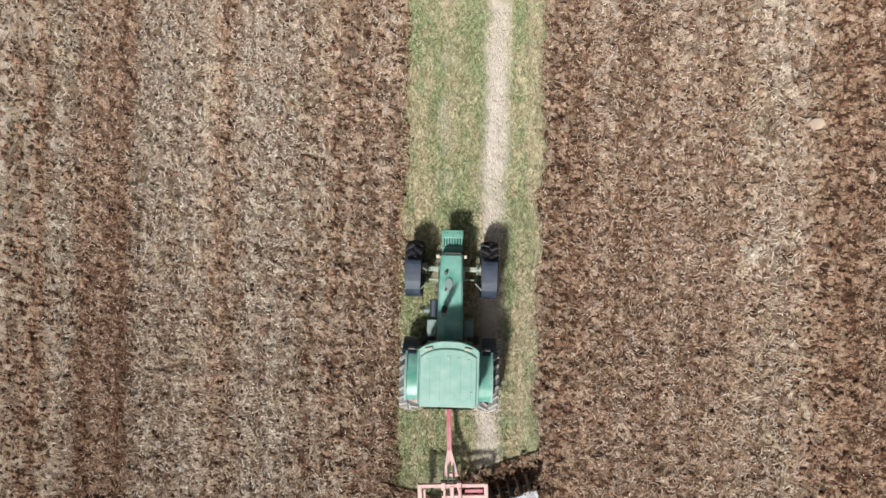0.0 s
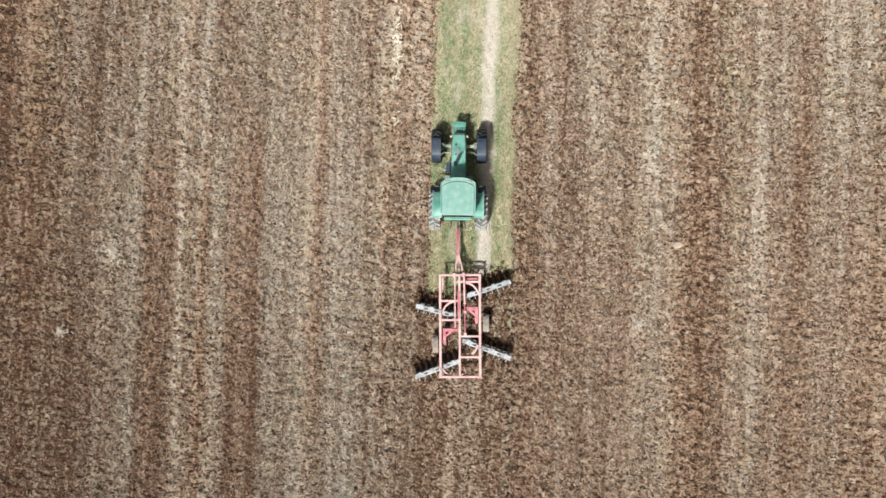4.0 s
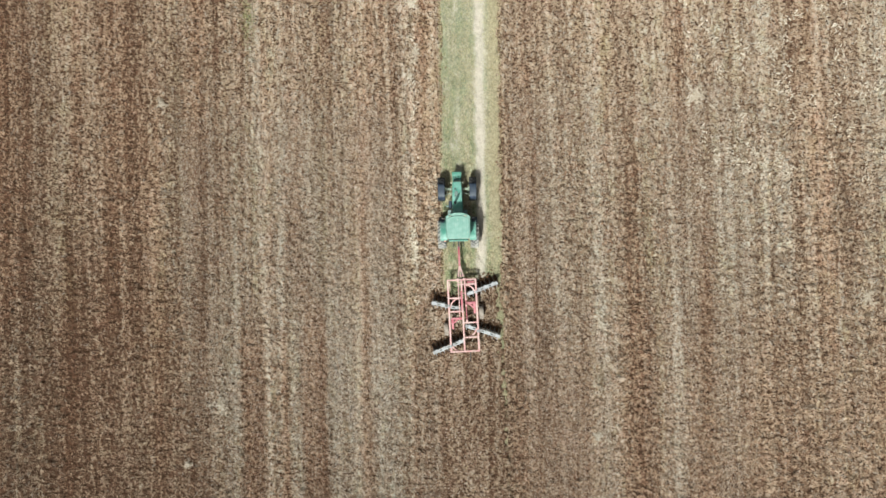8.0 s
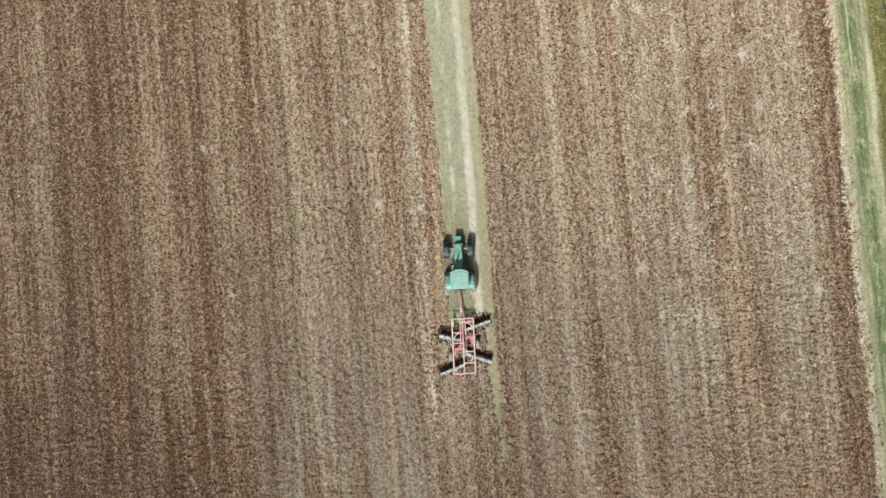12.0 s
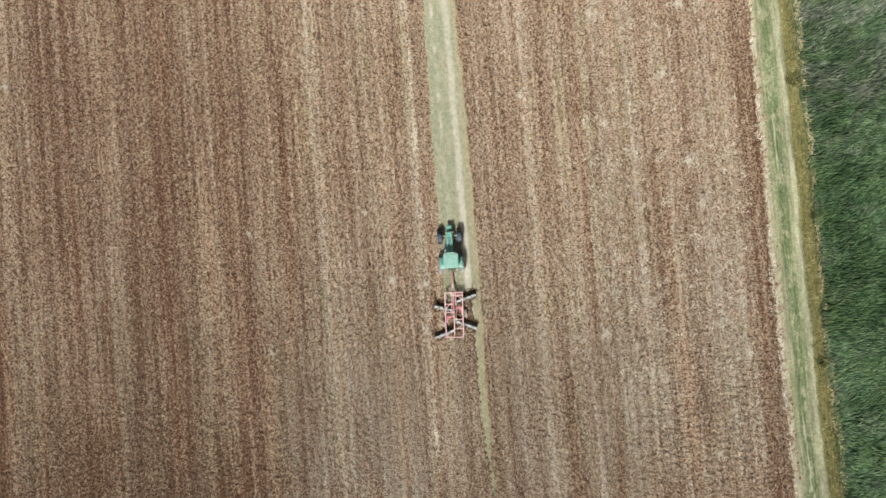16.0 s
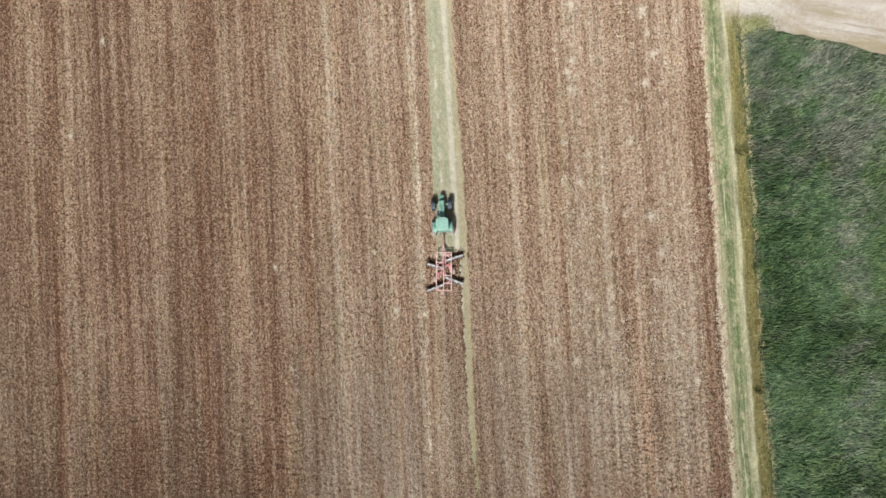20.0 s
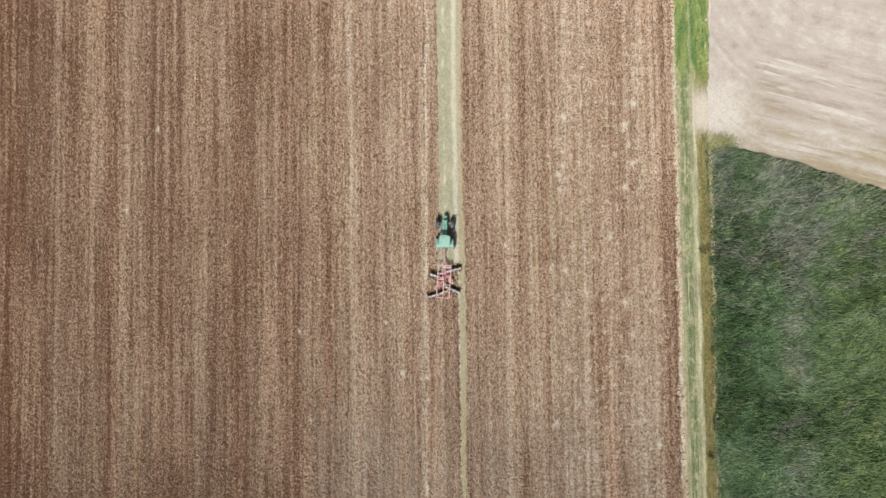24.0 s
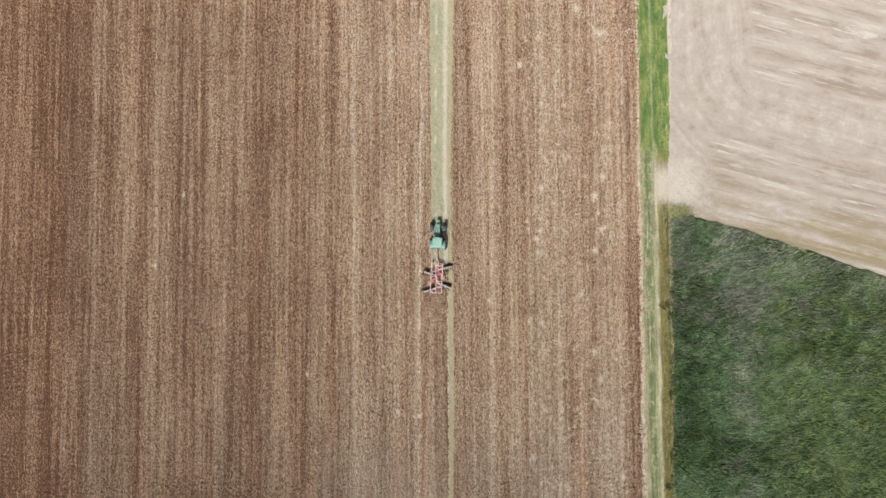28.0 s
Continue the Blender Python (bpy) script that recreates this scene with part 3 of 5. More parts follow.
CLOD_BITS = litter_material("clod_bits", (0.13, 0.065, 0.04), (0.34, 0.22, 0.15))
BLADES = litter_material("grass_blades", (0.14, 0.165, 0.06), (0.48, 0.46, 0.26))
DRY_BLADES = litter_material("dry_blades", (0.30, 0.26, 0.12), (0.66, 0.57, 0.38))
# moist earth, with the shadow along the disc gangs put into its tone
SHADE_SOIL = litter_material("moist_shade_soil", (0.055, 0.030, 0.018), (0.17, 0.10, 0.062))
CROP_LEAF = crop_leaf_material()
GREEN = paint("faded_green_paint", (0.055, 0.205, 0.155), 0.42, 0.28, fade=(0.115, 0.295, 0.24), dirt=(0.34, 0.37, 0.33))
HOOD_GREEN = paint("bleached_hood_paint", (0.085, 0.26, 0.205), 0.33, 0.25, fade=(0.20, 0.40, 0.345), dirt=(0.34, 0.40, 0.38))
ROOF_GREEN = paint("bleached_roof_paint", (0.165, 0.315, 0.27), 0.5, 0.35, fade=(0.22, 0.37, 0.325), dirt=(0.36, 0.43, 0.405))
FENDER_BLACK = paint("dark_fender_plastic", (0.016, 0.026, 0.048), 0.5, 0.16, dirt=(0.13, 0.15, 0.19))
SOOT = paint("sooty_pipe_steel", (0.010, 0.010, 0.012), 0.8, 0.0, spec=0.2)
RUBBER = paint("tyre_rubber", (0.022, 0.022, 0.026), 0.7, 0.35, spec=0.35, dirt=(0.20, 0.18, 0.17))
DUSTY_RUBBER = paint("dust_grey_rubber", (0.10, 0.10, 0.105), 0.85, 0.9, spec=0.2, dirt=(0.24, 0.225, 0.21))
TREAD_DUST = paint("dust_caked_tread", (0.30, 0.285, 0.27), 0.88, 1.0, spec=0.2, dirt=(0.46, 0.43, 0.40))
RIM = paint("rim_paint", (0.55, 0.42, 0.08), 0.5, 0.5)
IRON = paint("dark_cast_iron", (0.035, 0.037, 0.04), 0.6, 0.4)
STEEL = paint("worn_bare_steel", (0.45, 0.45, 0.46), 0.38, 0.45, metal=0.6)
PALE_METAL = paint("pale_bracket_metal", (0.27, 0.32, 0.26), 0.5, 0.4)
BARE = paint("bare_weathered_patch", (0.15, 0.215, 0.20), 0.6, 0.5, dirt=(0.25, 0.285, 0.28))
RED = paint("sun_faded_red_paint", (0.38, 0.075, 0.105), 0.55, 0.35, fade=(0.48, 0.17, 0.205), dirt=(0.50, 0.36, 0.36))
PINK = paint("bleached_pink_paint", (0.56, 0.29, 0.29), 0.6, 0.6, fade=(0.62, 0.42, 0.405), dirt=(0.57, 0.47, 0.44))
GANG = paint("worn_grey_gang_beam", (0.37, 0.375, 0.405), 0.5, 1.0, dirt=(0.13, 0.105, 0.09))
DISC = paint("soil_worn_disc_steel", (0.20, 0.17, 0.15), 0.45, 0.7, metal=0.5, dirt=(0.20, 0.13, 0.09))
GREY_TYRE = paint("mud_dried_tyre", (0.30, 0.25, 0.22), 0.9, 1.0, spec=0.2, dirt=(0.50, 0.43, 0.385))
AMBER = paint("amber_lens", (0.62, 0.24, 0.14), 0.3, 0.5)
LAMP_GLASS = paint("lamp_glass", (0.58, 0.54, 0.44), 0.2, 0.3)
GLASS, gnt, gb = blank("cab_glass", 0.05, spec=0.5)
gb.inputs["Base Color"].default_value = (0.35, 0.42, 0.40, 1)
gb.inputs["Transmission Weight"].default_value = 1.0


# ---- mesh helpers ----
def from_bm(name, bm, material, smooth=False):
    me = bpy.data.meshes.new(name)
    bm.normal_update()
    bm.to_mesh(me)
    bm.free()
    me.materials.append(material)
    if smooth:
        me.polygons.foreach_set("use_smooth", [True] * len(me.polygons))
    return me


def part(name, bm, material, parent, label="", smooth=False, at=None):
    ob = new(name, from_bm(name, bm, material, smooth))
    ob.parent = parent
    if at:
        ob.matrix_basis = at
    return tagged(ob, label)


def sheet_mesh(name, verts, quads, material, uv=None):
    """A mesh from arrays of vertices and of quads or triangles."""
    me = bpy.data.meshes.new(name)
    verts, quads = np.asarray(verts, np.float32), np.asarray(quads, np.int32)
    k = quads.shape[1]
    me.vertices.add(len(verts))
    me.vertices.foreach_set("co", verts.ravel())
    me.loops.add(quads.size)
    me.loops.foreach_set("vertex_index", quads.ravel())
    me.polygons.add(len(quads))
    me.polygons.foreach_set("loop_start", np.arange(0, quads.size, k, dtype=np.int32))
    if uv is not None:
        layer = me.uv_layers.new(name="lane")
        layer.data.foreach_set("uv", np.asarray(uv, np.float32)[quads.ravel()].ravel())
    me.update(calc_edges=True)
    me.materials.append(material)
    return me


def box(bm, c, s, turn=(0, 0, 0), bevel=0.015, taper=1.0):
    """A bevelled box; taper narrows its top."""
    m = pose(*c, *turn) @ Matrix.Diagonal((*s, 1))
    r = bmesh.ops.create_cube(bm, size=1.0)
    for v in r["verts"]:
        if v.co.z > 0:
            v.co.x *= taper
            v.co.y *= taper
    bmesh.ops.transform(bm, matrix=m, verts=r["verts"])
    if bevel:
        edges = list({e for v in r["verts"] for e in v.link_edges})
        bmesh.ops.bevel(bm, geom=edges, offset=bevel, segments=2, affect="EDGES", profile=0.6)
    return bm


def tube(bm, a, b, r, seg=12, r2=None):
    a, b = Vector(a), Vector(b)
    m = Matrix.Translation((a + b) / 2) @ (b - a).to_track_quat("Z", "Y").to_matrix().to_4x4()
    bmesh.ops.create_cone(bm, cap_ends=True, segments=seg, radius1=r, radius2=r if r2 is None else r2, depth=(b - a).length, matrix=m)
    return bm


def beam(bm, a, b, w, h, bevel=0.008):
    """A rectangular bar between two points, w wide and h high."""
    a, b = Vector(a), Vector(b)
    d = b - a
    yaw = math.degrees(math.atan2(-d.x, d.y))
    tip = math.degrees(math.atan2(d.z, math.hypot(d.x, d.y)))
    m = pose(*((a + b) / 2), 0, 0, yaw) @ pose(0, 0, 0, tip) @ Matrix.Diagonal((w, d.length, h, 1))
    r = bmesh.ops.create_cube(bm, size=1.0)
    bmesh.ops.transform(bm, matrix=m, verts=r["verts"])
    edges = list({e for v in r["verts"] for e in v.link_edges})
    bmesh.ops.bevel(bm, geom=edges, offset=bevel, segments=1, affect="EDGES")
    return bm


def path_beam(bm, points, w, h):
    for a, b in zip(points, points[1:]):
        beam(bm, a, b, w, h)
    return bm


def lathe(bm, profile, seg=36):
    """Turns (x, radius) round the x axis into a closed ring."""
    rings = []
    for i in range(seg):
        a = 2 * math.pi * i / seg
        rings.append([bm.verts.new((x, r * math.cos(a), r * math.sin(a))) for x, r in profile])
    n = len(profile)
    for i in range(seg):
        p, q = rings[i], rings[(i + 1) % seg]
        for j in range(n):
            k = (j + 1) % n
            bm.faces.new((p[j], p[k], q[k], q[j]))
    bmesh.ops.recalc_face_normals(bm, faces=bm.faces[:])
    return bm


def loft(bm, sections, close=True):
    """Skin over rings of points that all have the same count."""
    rings = [[bm.verts.new(p) for p in s] for s in sections]
    n = len(rings[0])
    for p, q in zip(rings, rings[1:]):
        for j in range(n if close else n - 1):
            k = (j + 1) % n
            bm.faces.new((p[j], p[k], q[k], q[j]))
    if close:
        bm.faces.new(rings[0])
        bm.faces.new(rings[-1])
    bmesh.ops.recalc_face_normals(bm, faces=bm.faces[:])
    return bm


# ---- smooth random fields for the ground ----
TABLE = np.random.RandomState(5).rand(256, 256)


def vnoise(x, y, size, salt=0):
    """Value noise from 0 to 1 with cells of that size."""
    x, y = np.asarray(x) / size + salt * 17.3, np.asarray(y) / size + salt * 9.1
    i, j = np.floor(x).astype(int), np.floor(y).astype(int)
    u, v = x - i, y - j
    u, v = u * u * (3 - 2 * u), v * v * (3 - 2 * v)
    t = lambda a, b: TABLE[a % 256, b % 256]
    return (t(i, j) * (1 - u) + t(i + 1, j) * u) * (1 - v) + (t(i, j + 1) * (1 - u) + t(i + 1, j + 1) * u) * v


def strip_left(y):
    return np.interp(y, (-60, 0, 10, 25, 40, 55, 76, 84, 200), (-3.0, -1.1, -0.75, 0.0, 0.55, 1.2, 1.8, 2.05, 5.5))


def strip_right(y):
    return np.interp(y, (-60, -5, 5, 15, 25, 38, 52, 60, 76, 84, 200), (0.4, 2.3, 2.55, 2.95, 3.45, 3.9, 4.1, 4.25, 5.1, 5.6, 9.0))


def path_left(y):
    return 29.85 + 0.013 * np.asarray(y)


def path_right(y):
    return np.interp(y, (-60, 5, 16, 32, 53, 60, 71, 200), (34.0, 34.4, 34.15, 34.6, 34.8, 35.0, 35.7, 40.0))


# ---- how tractor and harrow travel ----
SPEED, T_END = 1.9025, 28.0
LINE_T = (0, 3, 6, 8, 10, 12, 15, 17, 20, 23, 25, 28)
LINE_X = (0.12, 0.25, 0.27, 0.32, 0.50, 0.74, 0.96, 1.04, 1.22, 1.40, 1.60, 2.02)
HEAD = (1.5, 0.8, 0.8, 2.0, 4.0, 4.0, 2.8, 2.2, 2.2, 2.6, 3.3, 4.0)


def rear_axle(t):
    """Ground point under the rear axle, and the heading in degrees to the east of north."""
    h = float(np.interp(t, LINE_T, HEAD))
    x = float(np.interp(t, LINE_T, LINE_X))
    roof_y = -2.18 + SPEED * t
    return x - 1.0 * math.sin(radians(h)), roof_y - 1.0 - 0.02, h


PIN = -0.65                     # the drawbar pin, behind the rear axle
HARROW_T = (0, 3, 6, 8, 11, 15, 17, 20, 25, 28)
HARROW_HEAD = (-1.0, -0.5, 0.0, 0.5, 4.0, 4.5, 4.8, 5.0, 6.0, 5.0)


def hitch(t):
    x, y, h = rear_axle(t)
    return x + PIN * math.sin(radians(h)), y + PIN * math.cos(radians(h)), float(np.interp(t, HARROW_T, HARROW_HEAD))


def harrow_x(y):
    """Where the middle of the harrow's front discs runs at this northing."""
    ts = np.linspace(-6, 30, 181)
    pts = [hitch(float(t)) for t in ts]
    ys = [p[1] - 3.2 for p in pts]
    xs = [p[0] + 0.07 - 3.2 * math.sin(radians(p[2])) for p in pts]
    return np.interp(y, ys, xs)


# ---- the ground sheet, to the horizon ----
def grid_lines(marks, far):
    """Coordinates through (from, to, step) stretches, then thinning out to the horizon."""
    inner = np.concatenate([np.arange(a, b, s) for a, b, s in marks])
    out = np.geomspace(2, 2500, 24)
    return np.concatenate([inner[0] - out[::-1], inner, inner[-1] + out])


def relief(x, y):
    """Clods, straw tufts and shallow rows of tilled soil."""
    u = x - 0.022 * y
    rough = 1 + 0.3 * np.clip((22 - y) / 12, 0, 1)
    z = 0.13 * rough * (vnoise(x, y, 0.27, 1) - 0.5) + 0.17 * (vnoise(x * 0.85, y, 0.15, 2) - 0.5) + 0.05 * (vnoise(u, y * 0.06, 0.42, 3) - 0.5)
    return z + 0.09 * (vnoise(x, y, 0.08, 5) - 0.5) + 0.05 * (vnoise(x, y, 2.6, 4) - 0.5)


def make_ground():
    xs = grid_lines(((-56, -15, 0.2), (-15, 16, 0.075), (16, 31, 0.2), (31, 72, 0.8)), 0)
    ys = grid_lines(((-30, -8.5, 0.4), (-8.5, 17, 0.075), (17, 88, 0.2)), 0)
    gx, gy = np.meshgrid(xs, ys)
    away = np.maximum(np.clip((np.abs(gx - 1.5) - 90) / 60, 0, 1), np.clip((np.abs(gy - 20) - 90) / 60, 0, 1))
    z = relief(gx, gy) * (1 - away)
    low = (gx > strip_left(gy) + 0.25) & (gx < strip_right(gy) - 0.25) & (np.abs(gy) < 150)
    low |= (gx > path_left(gy) + 0.7) & (gx < 118) & (gy > -58) & (gy < 148)
    rim = (gx > strip_left(gy) - 0.1) & (gx < strip_right(gy) + 0.1)
    z = np.where(low, -0.16, np.where(rim, 0.35 * z - 0.02, z))
    n, k = gx.shape
    idx = np.arange(n * k).reshape(n, k)
    quads = np.stack([idx[:-1, :-1], idx[:-1, 1:], idx[1:, 1:], idx[1:, :-1]], -1).reshape(-1, 4)
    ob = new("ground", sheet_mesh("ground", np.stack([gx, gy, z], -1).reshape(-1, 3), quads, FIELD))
    return tagged(ob, "brown tilled field with chopped straw in rows", "field", kind="structure")


def lane(name, left, right, y0, y1, step, cols, lift, material, ragged, bumps, middle=None):
    """A long strip between two lines, with ragged sides that sink into the soil."""
    ys = np.arange(y0, y1 + step / 2, step)
    f = np.linspace(0, 1, cols)
    a = left(ys) - ragged * (vnoise(ys, ys * 0, 0.25, 6) + vnoise(ys, ys * 0, 0.9, 7) - 1.0)
    b = right(ys) + ragged * (vnoise(ys, ys * 0, 0.25, 8) + vnoise(ys, ys * 0, 1.0, 9) - 1.0)
    gx = a[:, None] + (b - a)[:, None] * f
    gy = np.repeat(ys[:, None], cols, 1)
    z = lift + bumps * (vnoise(gx, gy, 0.16, 10) + 0.7 * vnoise(gx, gy, 0.8, 11) - 0.85)
    z[:, 0] = z[:, -1] = -0.08
    mid = middle(ys)[:, None] if middle else (left(ys) + right(ys))[:, None] / 2
    uv = np.stack([gx - mid, gy], -1).reshape(-1, 2)
    n, k = gx.shape
    idx = np.arange(n * k).reshape(n, k)
    quads = np.stack([idx[:-1, :-1], idx[:-1, 1:], idx[1:, 1:], idx[1:, :-1]], -1).reshape(-1, 4)
    return new(name, sheet_mesh(name, np.stack([gx, gy, z], -1).reshape(-1, 3), quads, material, uv))


make_ground()
tagged(lane("grass_strip", strip_left, strip_right, -40, 150, 0.1, 44, 0.03, GRASS, 0.2, 0.07),
       "unploughed strip of short green and dry grass with a pale wheel rut", "grass strip", kind="structure")
tagged(lane("field_path", path_left, path_right, -60, 150, 0.4, 22, 0.05, VERGE, 0.22, 0.08, lambda y: 32.3 + 0.006 * y),
       "grassy field path with dusty wheel lines between two fields", "path", kind="structure")


def crop_top(x):
    """The northern edge of the green field, where the mown one begins."""
    return np.interp(x, (34, 36, 41, 49.6, 58, 64.6, 200), (53.6, 53.6, 51.8, 49.0, 45.7, 43.2, -8.0))


def fill(name, x0, x1, y_low, y_high, step, lift, material, bumps, size):
    """A sheet over a stretch of x between two lines in y, with a ragged rim."""
    xs = np.arange(x0, x1 + step / 2, step)
    rows = np.linspace(0, 1, int(100 / step))
    lo, hi = y_low(xs), y_high(xs)
    gx = np.repeat(xs[None], len(rows), 0)
    gy = lo + (hi - lo) * rows[:, None]
    gx = gx + np.where(gx < x0 + 3, 0.5 * (vnoise(gy, gy * 0, 1.1, 12) - 0.5), 0)
    z = lift + bumps * (vnoise(gx, gy, size, 13) - 0.5)
    n, k = gx.shape
    idx = np.arange(n * k).reshape(n, k)
    quads = np.stack([idx[:-1, :-1], idx[:-1, 1:], idx[1:, 1:], idx[1:, :-1]], -1).reshape(-1, 4)
    return new(name, sheet_mesh(name, np.stack([gx, gy, z], -1).reshape(-1, 3), quads, material))


def wavy_top(x):
    return crop_top(x) + 0.5 * (vnoise(x, x * 0, 1.3, 14) - 0.5)


tagged(fill("crop_field", 34.2, 120, lambda x: 0 * x - 60, lambda x: wavy_top(x) + 0.2, 0.6, 0.10, CROP_FLOOR, 0.30, 1.3),
       "dense green cereal crop, partly greyish and lodged", "crop field", kind="structure")
tagged(fill("mown_field", 34.7, 130, wavy_top, lambda x: 0 * x + 150, 0.6, 0.02, MOWN, 0.10, 1.6),
       "pale mown stubble field with slanting swaths", "mown field", kind="structure")


# ---- tractor ----
def tyre_body(bm, r, w, lug_h):
    """A farm tyre's carcass round the x axis."""
    h = w / 2
    return lathe(bm, [(-h * 0.72, r * 0.60), (-h, r * 0.74), (-h, r * 0.88), (-h * 0.8, r - lug_h * 1.1), (0, r - lug_h * 0.75), (h * 0.8, r - lug_h * 1.1), (h, r * 0.88), (h, r * 0.74), (h * 0.72, r * 0.60)], 40)


def tread_lugs(bm, r, w, lugs, lug_h):
    """The chevron bars of a farm tyre, left and right in turn."""
    h = w / 2
    for i in range(lugs):
        for side in (-1, 1):
            a = 360.0 * (i + (0.5 if side > 0 else 0)) / lugs
            s = bmesh.ops.create_cube(bm, size=1.0)["verts"]
            m = pose(0, 0, 0, a) @ pose(side * h * 0.50, 0, r - lug_h * 0.75, 0, side * 9, side * 38) @ Matrix.Diagonal((h * 1.12, r * 0.082, lug_h * 1.5, 1))
            bmesh.ops.transform(bm, matrix=m, verts=s)
    return bm


def wheel(name, r, w, lugs, parent, at, rubber, tread, rim_paint, lug_h=0.045):
    rim = bmesh.new()
    h = w / 2
    lathe(rim, [(-h * 0.7, r * 0.56), (-h * 0.7, r * 0.62), (h * 0.7, r * 0.62), (h * 0.7, r * 0.56), (h * 0.2, r * 0.50), (h * 0.2, 0.02), (h * 0.05, 0.02), (h * 0.05, r * 0.5)], 28)
    tube(rim, (-h * 0.3, 0, 0), (h * 0.6, 0, 0), r * 0.16, 14)
    for i in range(8):
        a = i * math.pi / 4
        tube(rim, (h * 0.2, r * 0.24 * math.cos(a), r * 0.24 * math.sin(a)), (h * 0.32, r * 0.24 * math.cos(a), r * 0.24 * math.sin(a)), 0.018, 6)
    ob = part(name, rim, rim_paint, parent, at=at)
    part("tyre", tyre_body(bmesh.new(), r, w, lug_h), rubber, ob, "black rubber tyre")
    tagged(part("tread", tread_lugs(bmesh.new(), r, w, lugs, lug_h), tread, ob, "dusty chevron tread bars"), kind="stuff")
    return ob


def shell(bm, path, x0, x1, thick):
    """A bent sheet: a side profile in (y, z) drawn from x0 to x1, with thickness."""
    pts = [Vector((0, y, z)) for y, z in path]
    inner = []
    for i, p in enumerate(pts):
        d = (pts[min(i + 1, len(pts) - 1)] - pts[max(i - 1, 0)]).normalized()
        inner.append(p + Vector((0, d.z, -d.y)) * thick)
    ring = [*pts, *reversed(inner)]
    return loft(bm, [[(x, p.y, p.z) for p in ring] for x in (x0, x0 + 0.02 * (x1 - x0), x1 - 0.02 * (x1 - x0), x1)])


def make_tractor():
    t = tagged(new("tractor"), "faded green farm tractor with cab, driving on the grass strip", "tractor")
    # frame and engine under the hood
    b = bmesh.new()
    box(b, (0, 1.7, 0.72), (0.42, 2.7, 0.42), bevel=0.03)
    box(b, (0, 0.15, 0.85), (0.55, 0.9, 0.6), bevel=0.04)
    tube(b, (-0.72, 0.12, 0.80), (0.72, 0.12, 0.80), 0.13, 14)
    part("chassis", b, IRON, t)
    # hood: tapered, rounded along its top
    b = bmesh.new()
    secs = []
    for y, w, z in ((1.12, 0.30, 1.58), (1.6, 0.30, 1.56), (2.3, 0.285, 1.50), (2.9, 0.265, 1.43), (3.06, 0.255, 1.39), (3.12, 0.235, 1.30)):
        arc = [(-w, 0.86), (-w, z - 0.11), (-w * 0.95, z - 0.05), (-w * 0.82, z - 0.015), (-w * 0.4, z), (w * 0.4, z), (w * 0.82, z - 0.015), (w * 0.95, z - 0.05), (w, z - 0.11), (w, 0.86)]
        secs.append([(x, y, zz) for x, zz in arc])
    hood = part("hood", loft(b, secs), HOOD_GREEN, t, "faded green engine hood", smooth=False)
    for y0, y1 in ((1.5, 2.1), (2.2, 2.75)):
        for s in (-1, 1):
            b = bmesh.new()
            box(b, (s * 0.298, (y0 + y1) / 2, 1.14), (0.02, y1 - y0, 0.34), bevel=0.006)
            part("side_grille", b, IRON, hood, "black mesh side grille")
    b = bmesh.new()
    box(b, (0, 3.12, 1.13), (0.40, 0.03, 0.36), bevel=0.01)
    part("front_grille", b, IRON, hood)
    b = bmesh.new()
    bmesh.ops.create_cone(b, cap_ends=True, segments=20, radius1=0.105, radius2=0.09, depth=0.02, matrix=pose(-0.05, 2.40, 1.505, -4) @ Matrix.Diagonal((1, 1.55, 1, 1)))
    part("rain_cover", b, BARE, hood, "worn bare patch with a flat cover")
    for y, r in ((2.66, 0.045), (2.27, 0.04)):
        b = bmesh.new()
        tube(b, (-0.12, y, 1.44), (-0.12, y, 1.56), r, 12, r * 0.8)
        part("filler_cap", b, IRON, hood)
    # weights in front, in a green carrier
    b = bmesh.new()
    box(b, (0, 3.20, 0.88), (0.50, 0.14, 0.20), bevel=0.02)
    box(b, (0, 3.57, 0.86), (0.53, 0.20, 0.22), bevel=0.02)
    carrier = part("weight_carrier", b, GREEN, t, "green front weight carrier")
    b = bmesh.new()
    box(b, (0, 3.37, 0.74), (0.52, 0.24, 0.06), bevel=0.01)
    part("weight_tray", b, IRON, carrier)
    for i in range(8):
        b = bmesh.new()
        box(b, (-0.224 + 0.064 * i, 3.37, 0.84), (0.044, 0.24, 0.24), bevel=0.008)
        part("weight", b, GREEN, carrier)
    for x in (-0.18, -0.12, 0.12, 0.18):
        b = bmesh.new()
        tube(b, (x, 3.60, 0.965), (x, 3.60, 0.975), 0.016, 8)
        part("bolt", b, IRON, carrier)
    # front axle
    b = bmesh.new()
    box(b, (0, 2.72, 0.66), (1.30, 0.13, 0.15), bevel=0.03)
    tube(b, (-0.55, 2.46, 0.66), (0.55, 2.46, 0.66), 0.03, 8)
    part("front_axle", b, PALE_METAL, t, "pale green front axle")
    for s in (-1, 1):
        w = wheel("front_wheel", 0.68, 0.41, 17, t, pose(s * 0.90, 2.72, 0.68, 0, 0, 0 if s > 0 else 180), RUBBER, RUBBER, RIM, 0.045)
        f = bmesh.new()
        arc = [(2.93, 1.385), (2.90, 1.405), (2.84, 1.42), (2.74, 1.428), (2.60, 1.43), (2.46, 1.425), (2.36, 1.41), (2.27, 1.375), (2.19, 1.31), (2.13, 1.22), (2.10, 1.10), (2.09, 0.99)]
        shell(f, arc, s * 0.895 - 0.18, s * 0.895 + 0.18, 0.03)
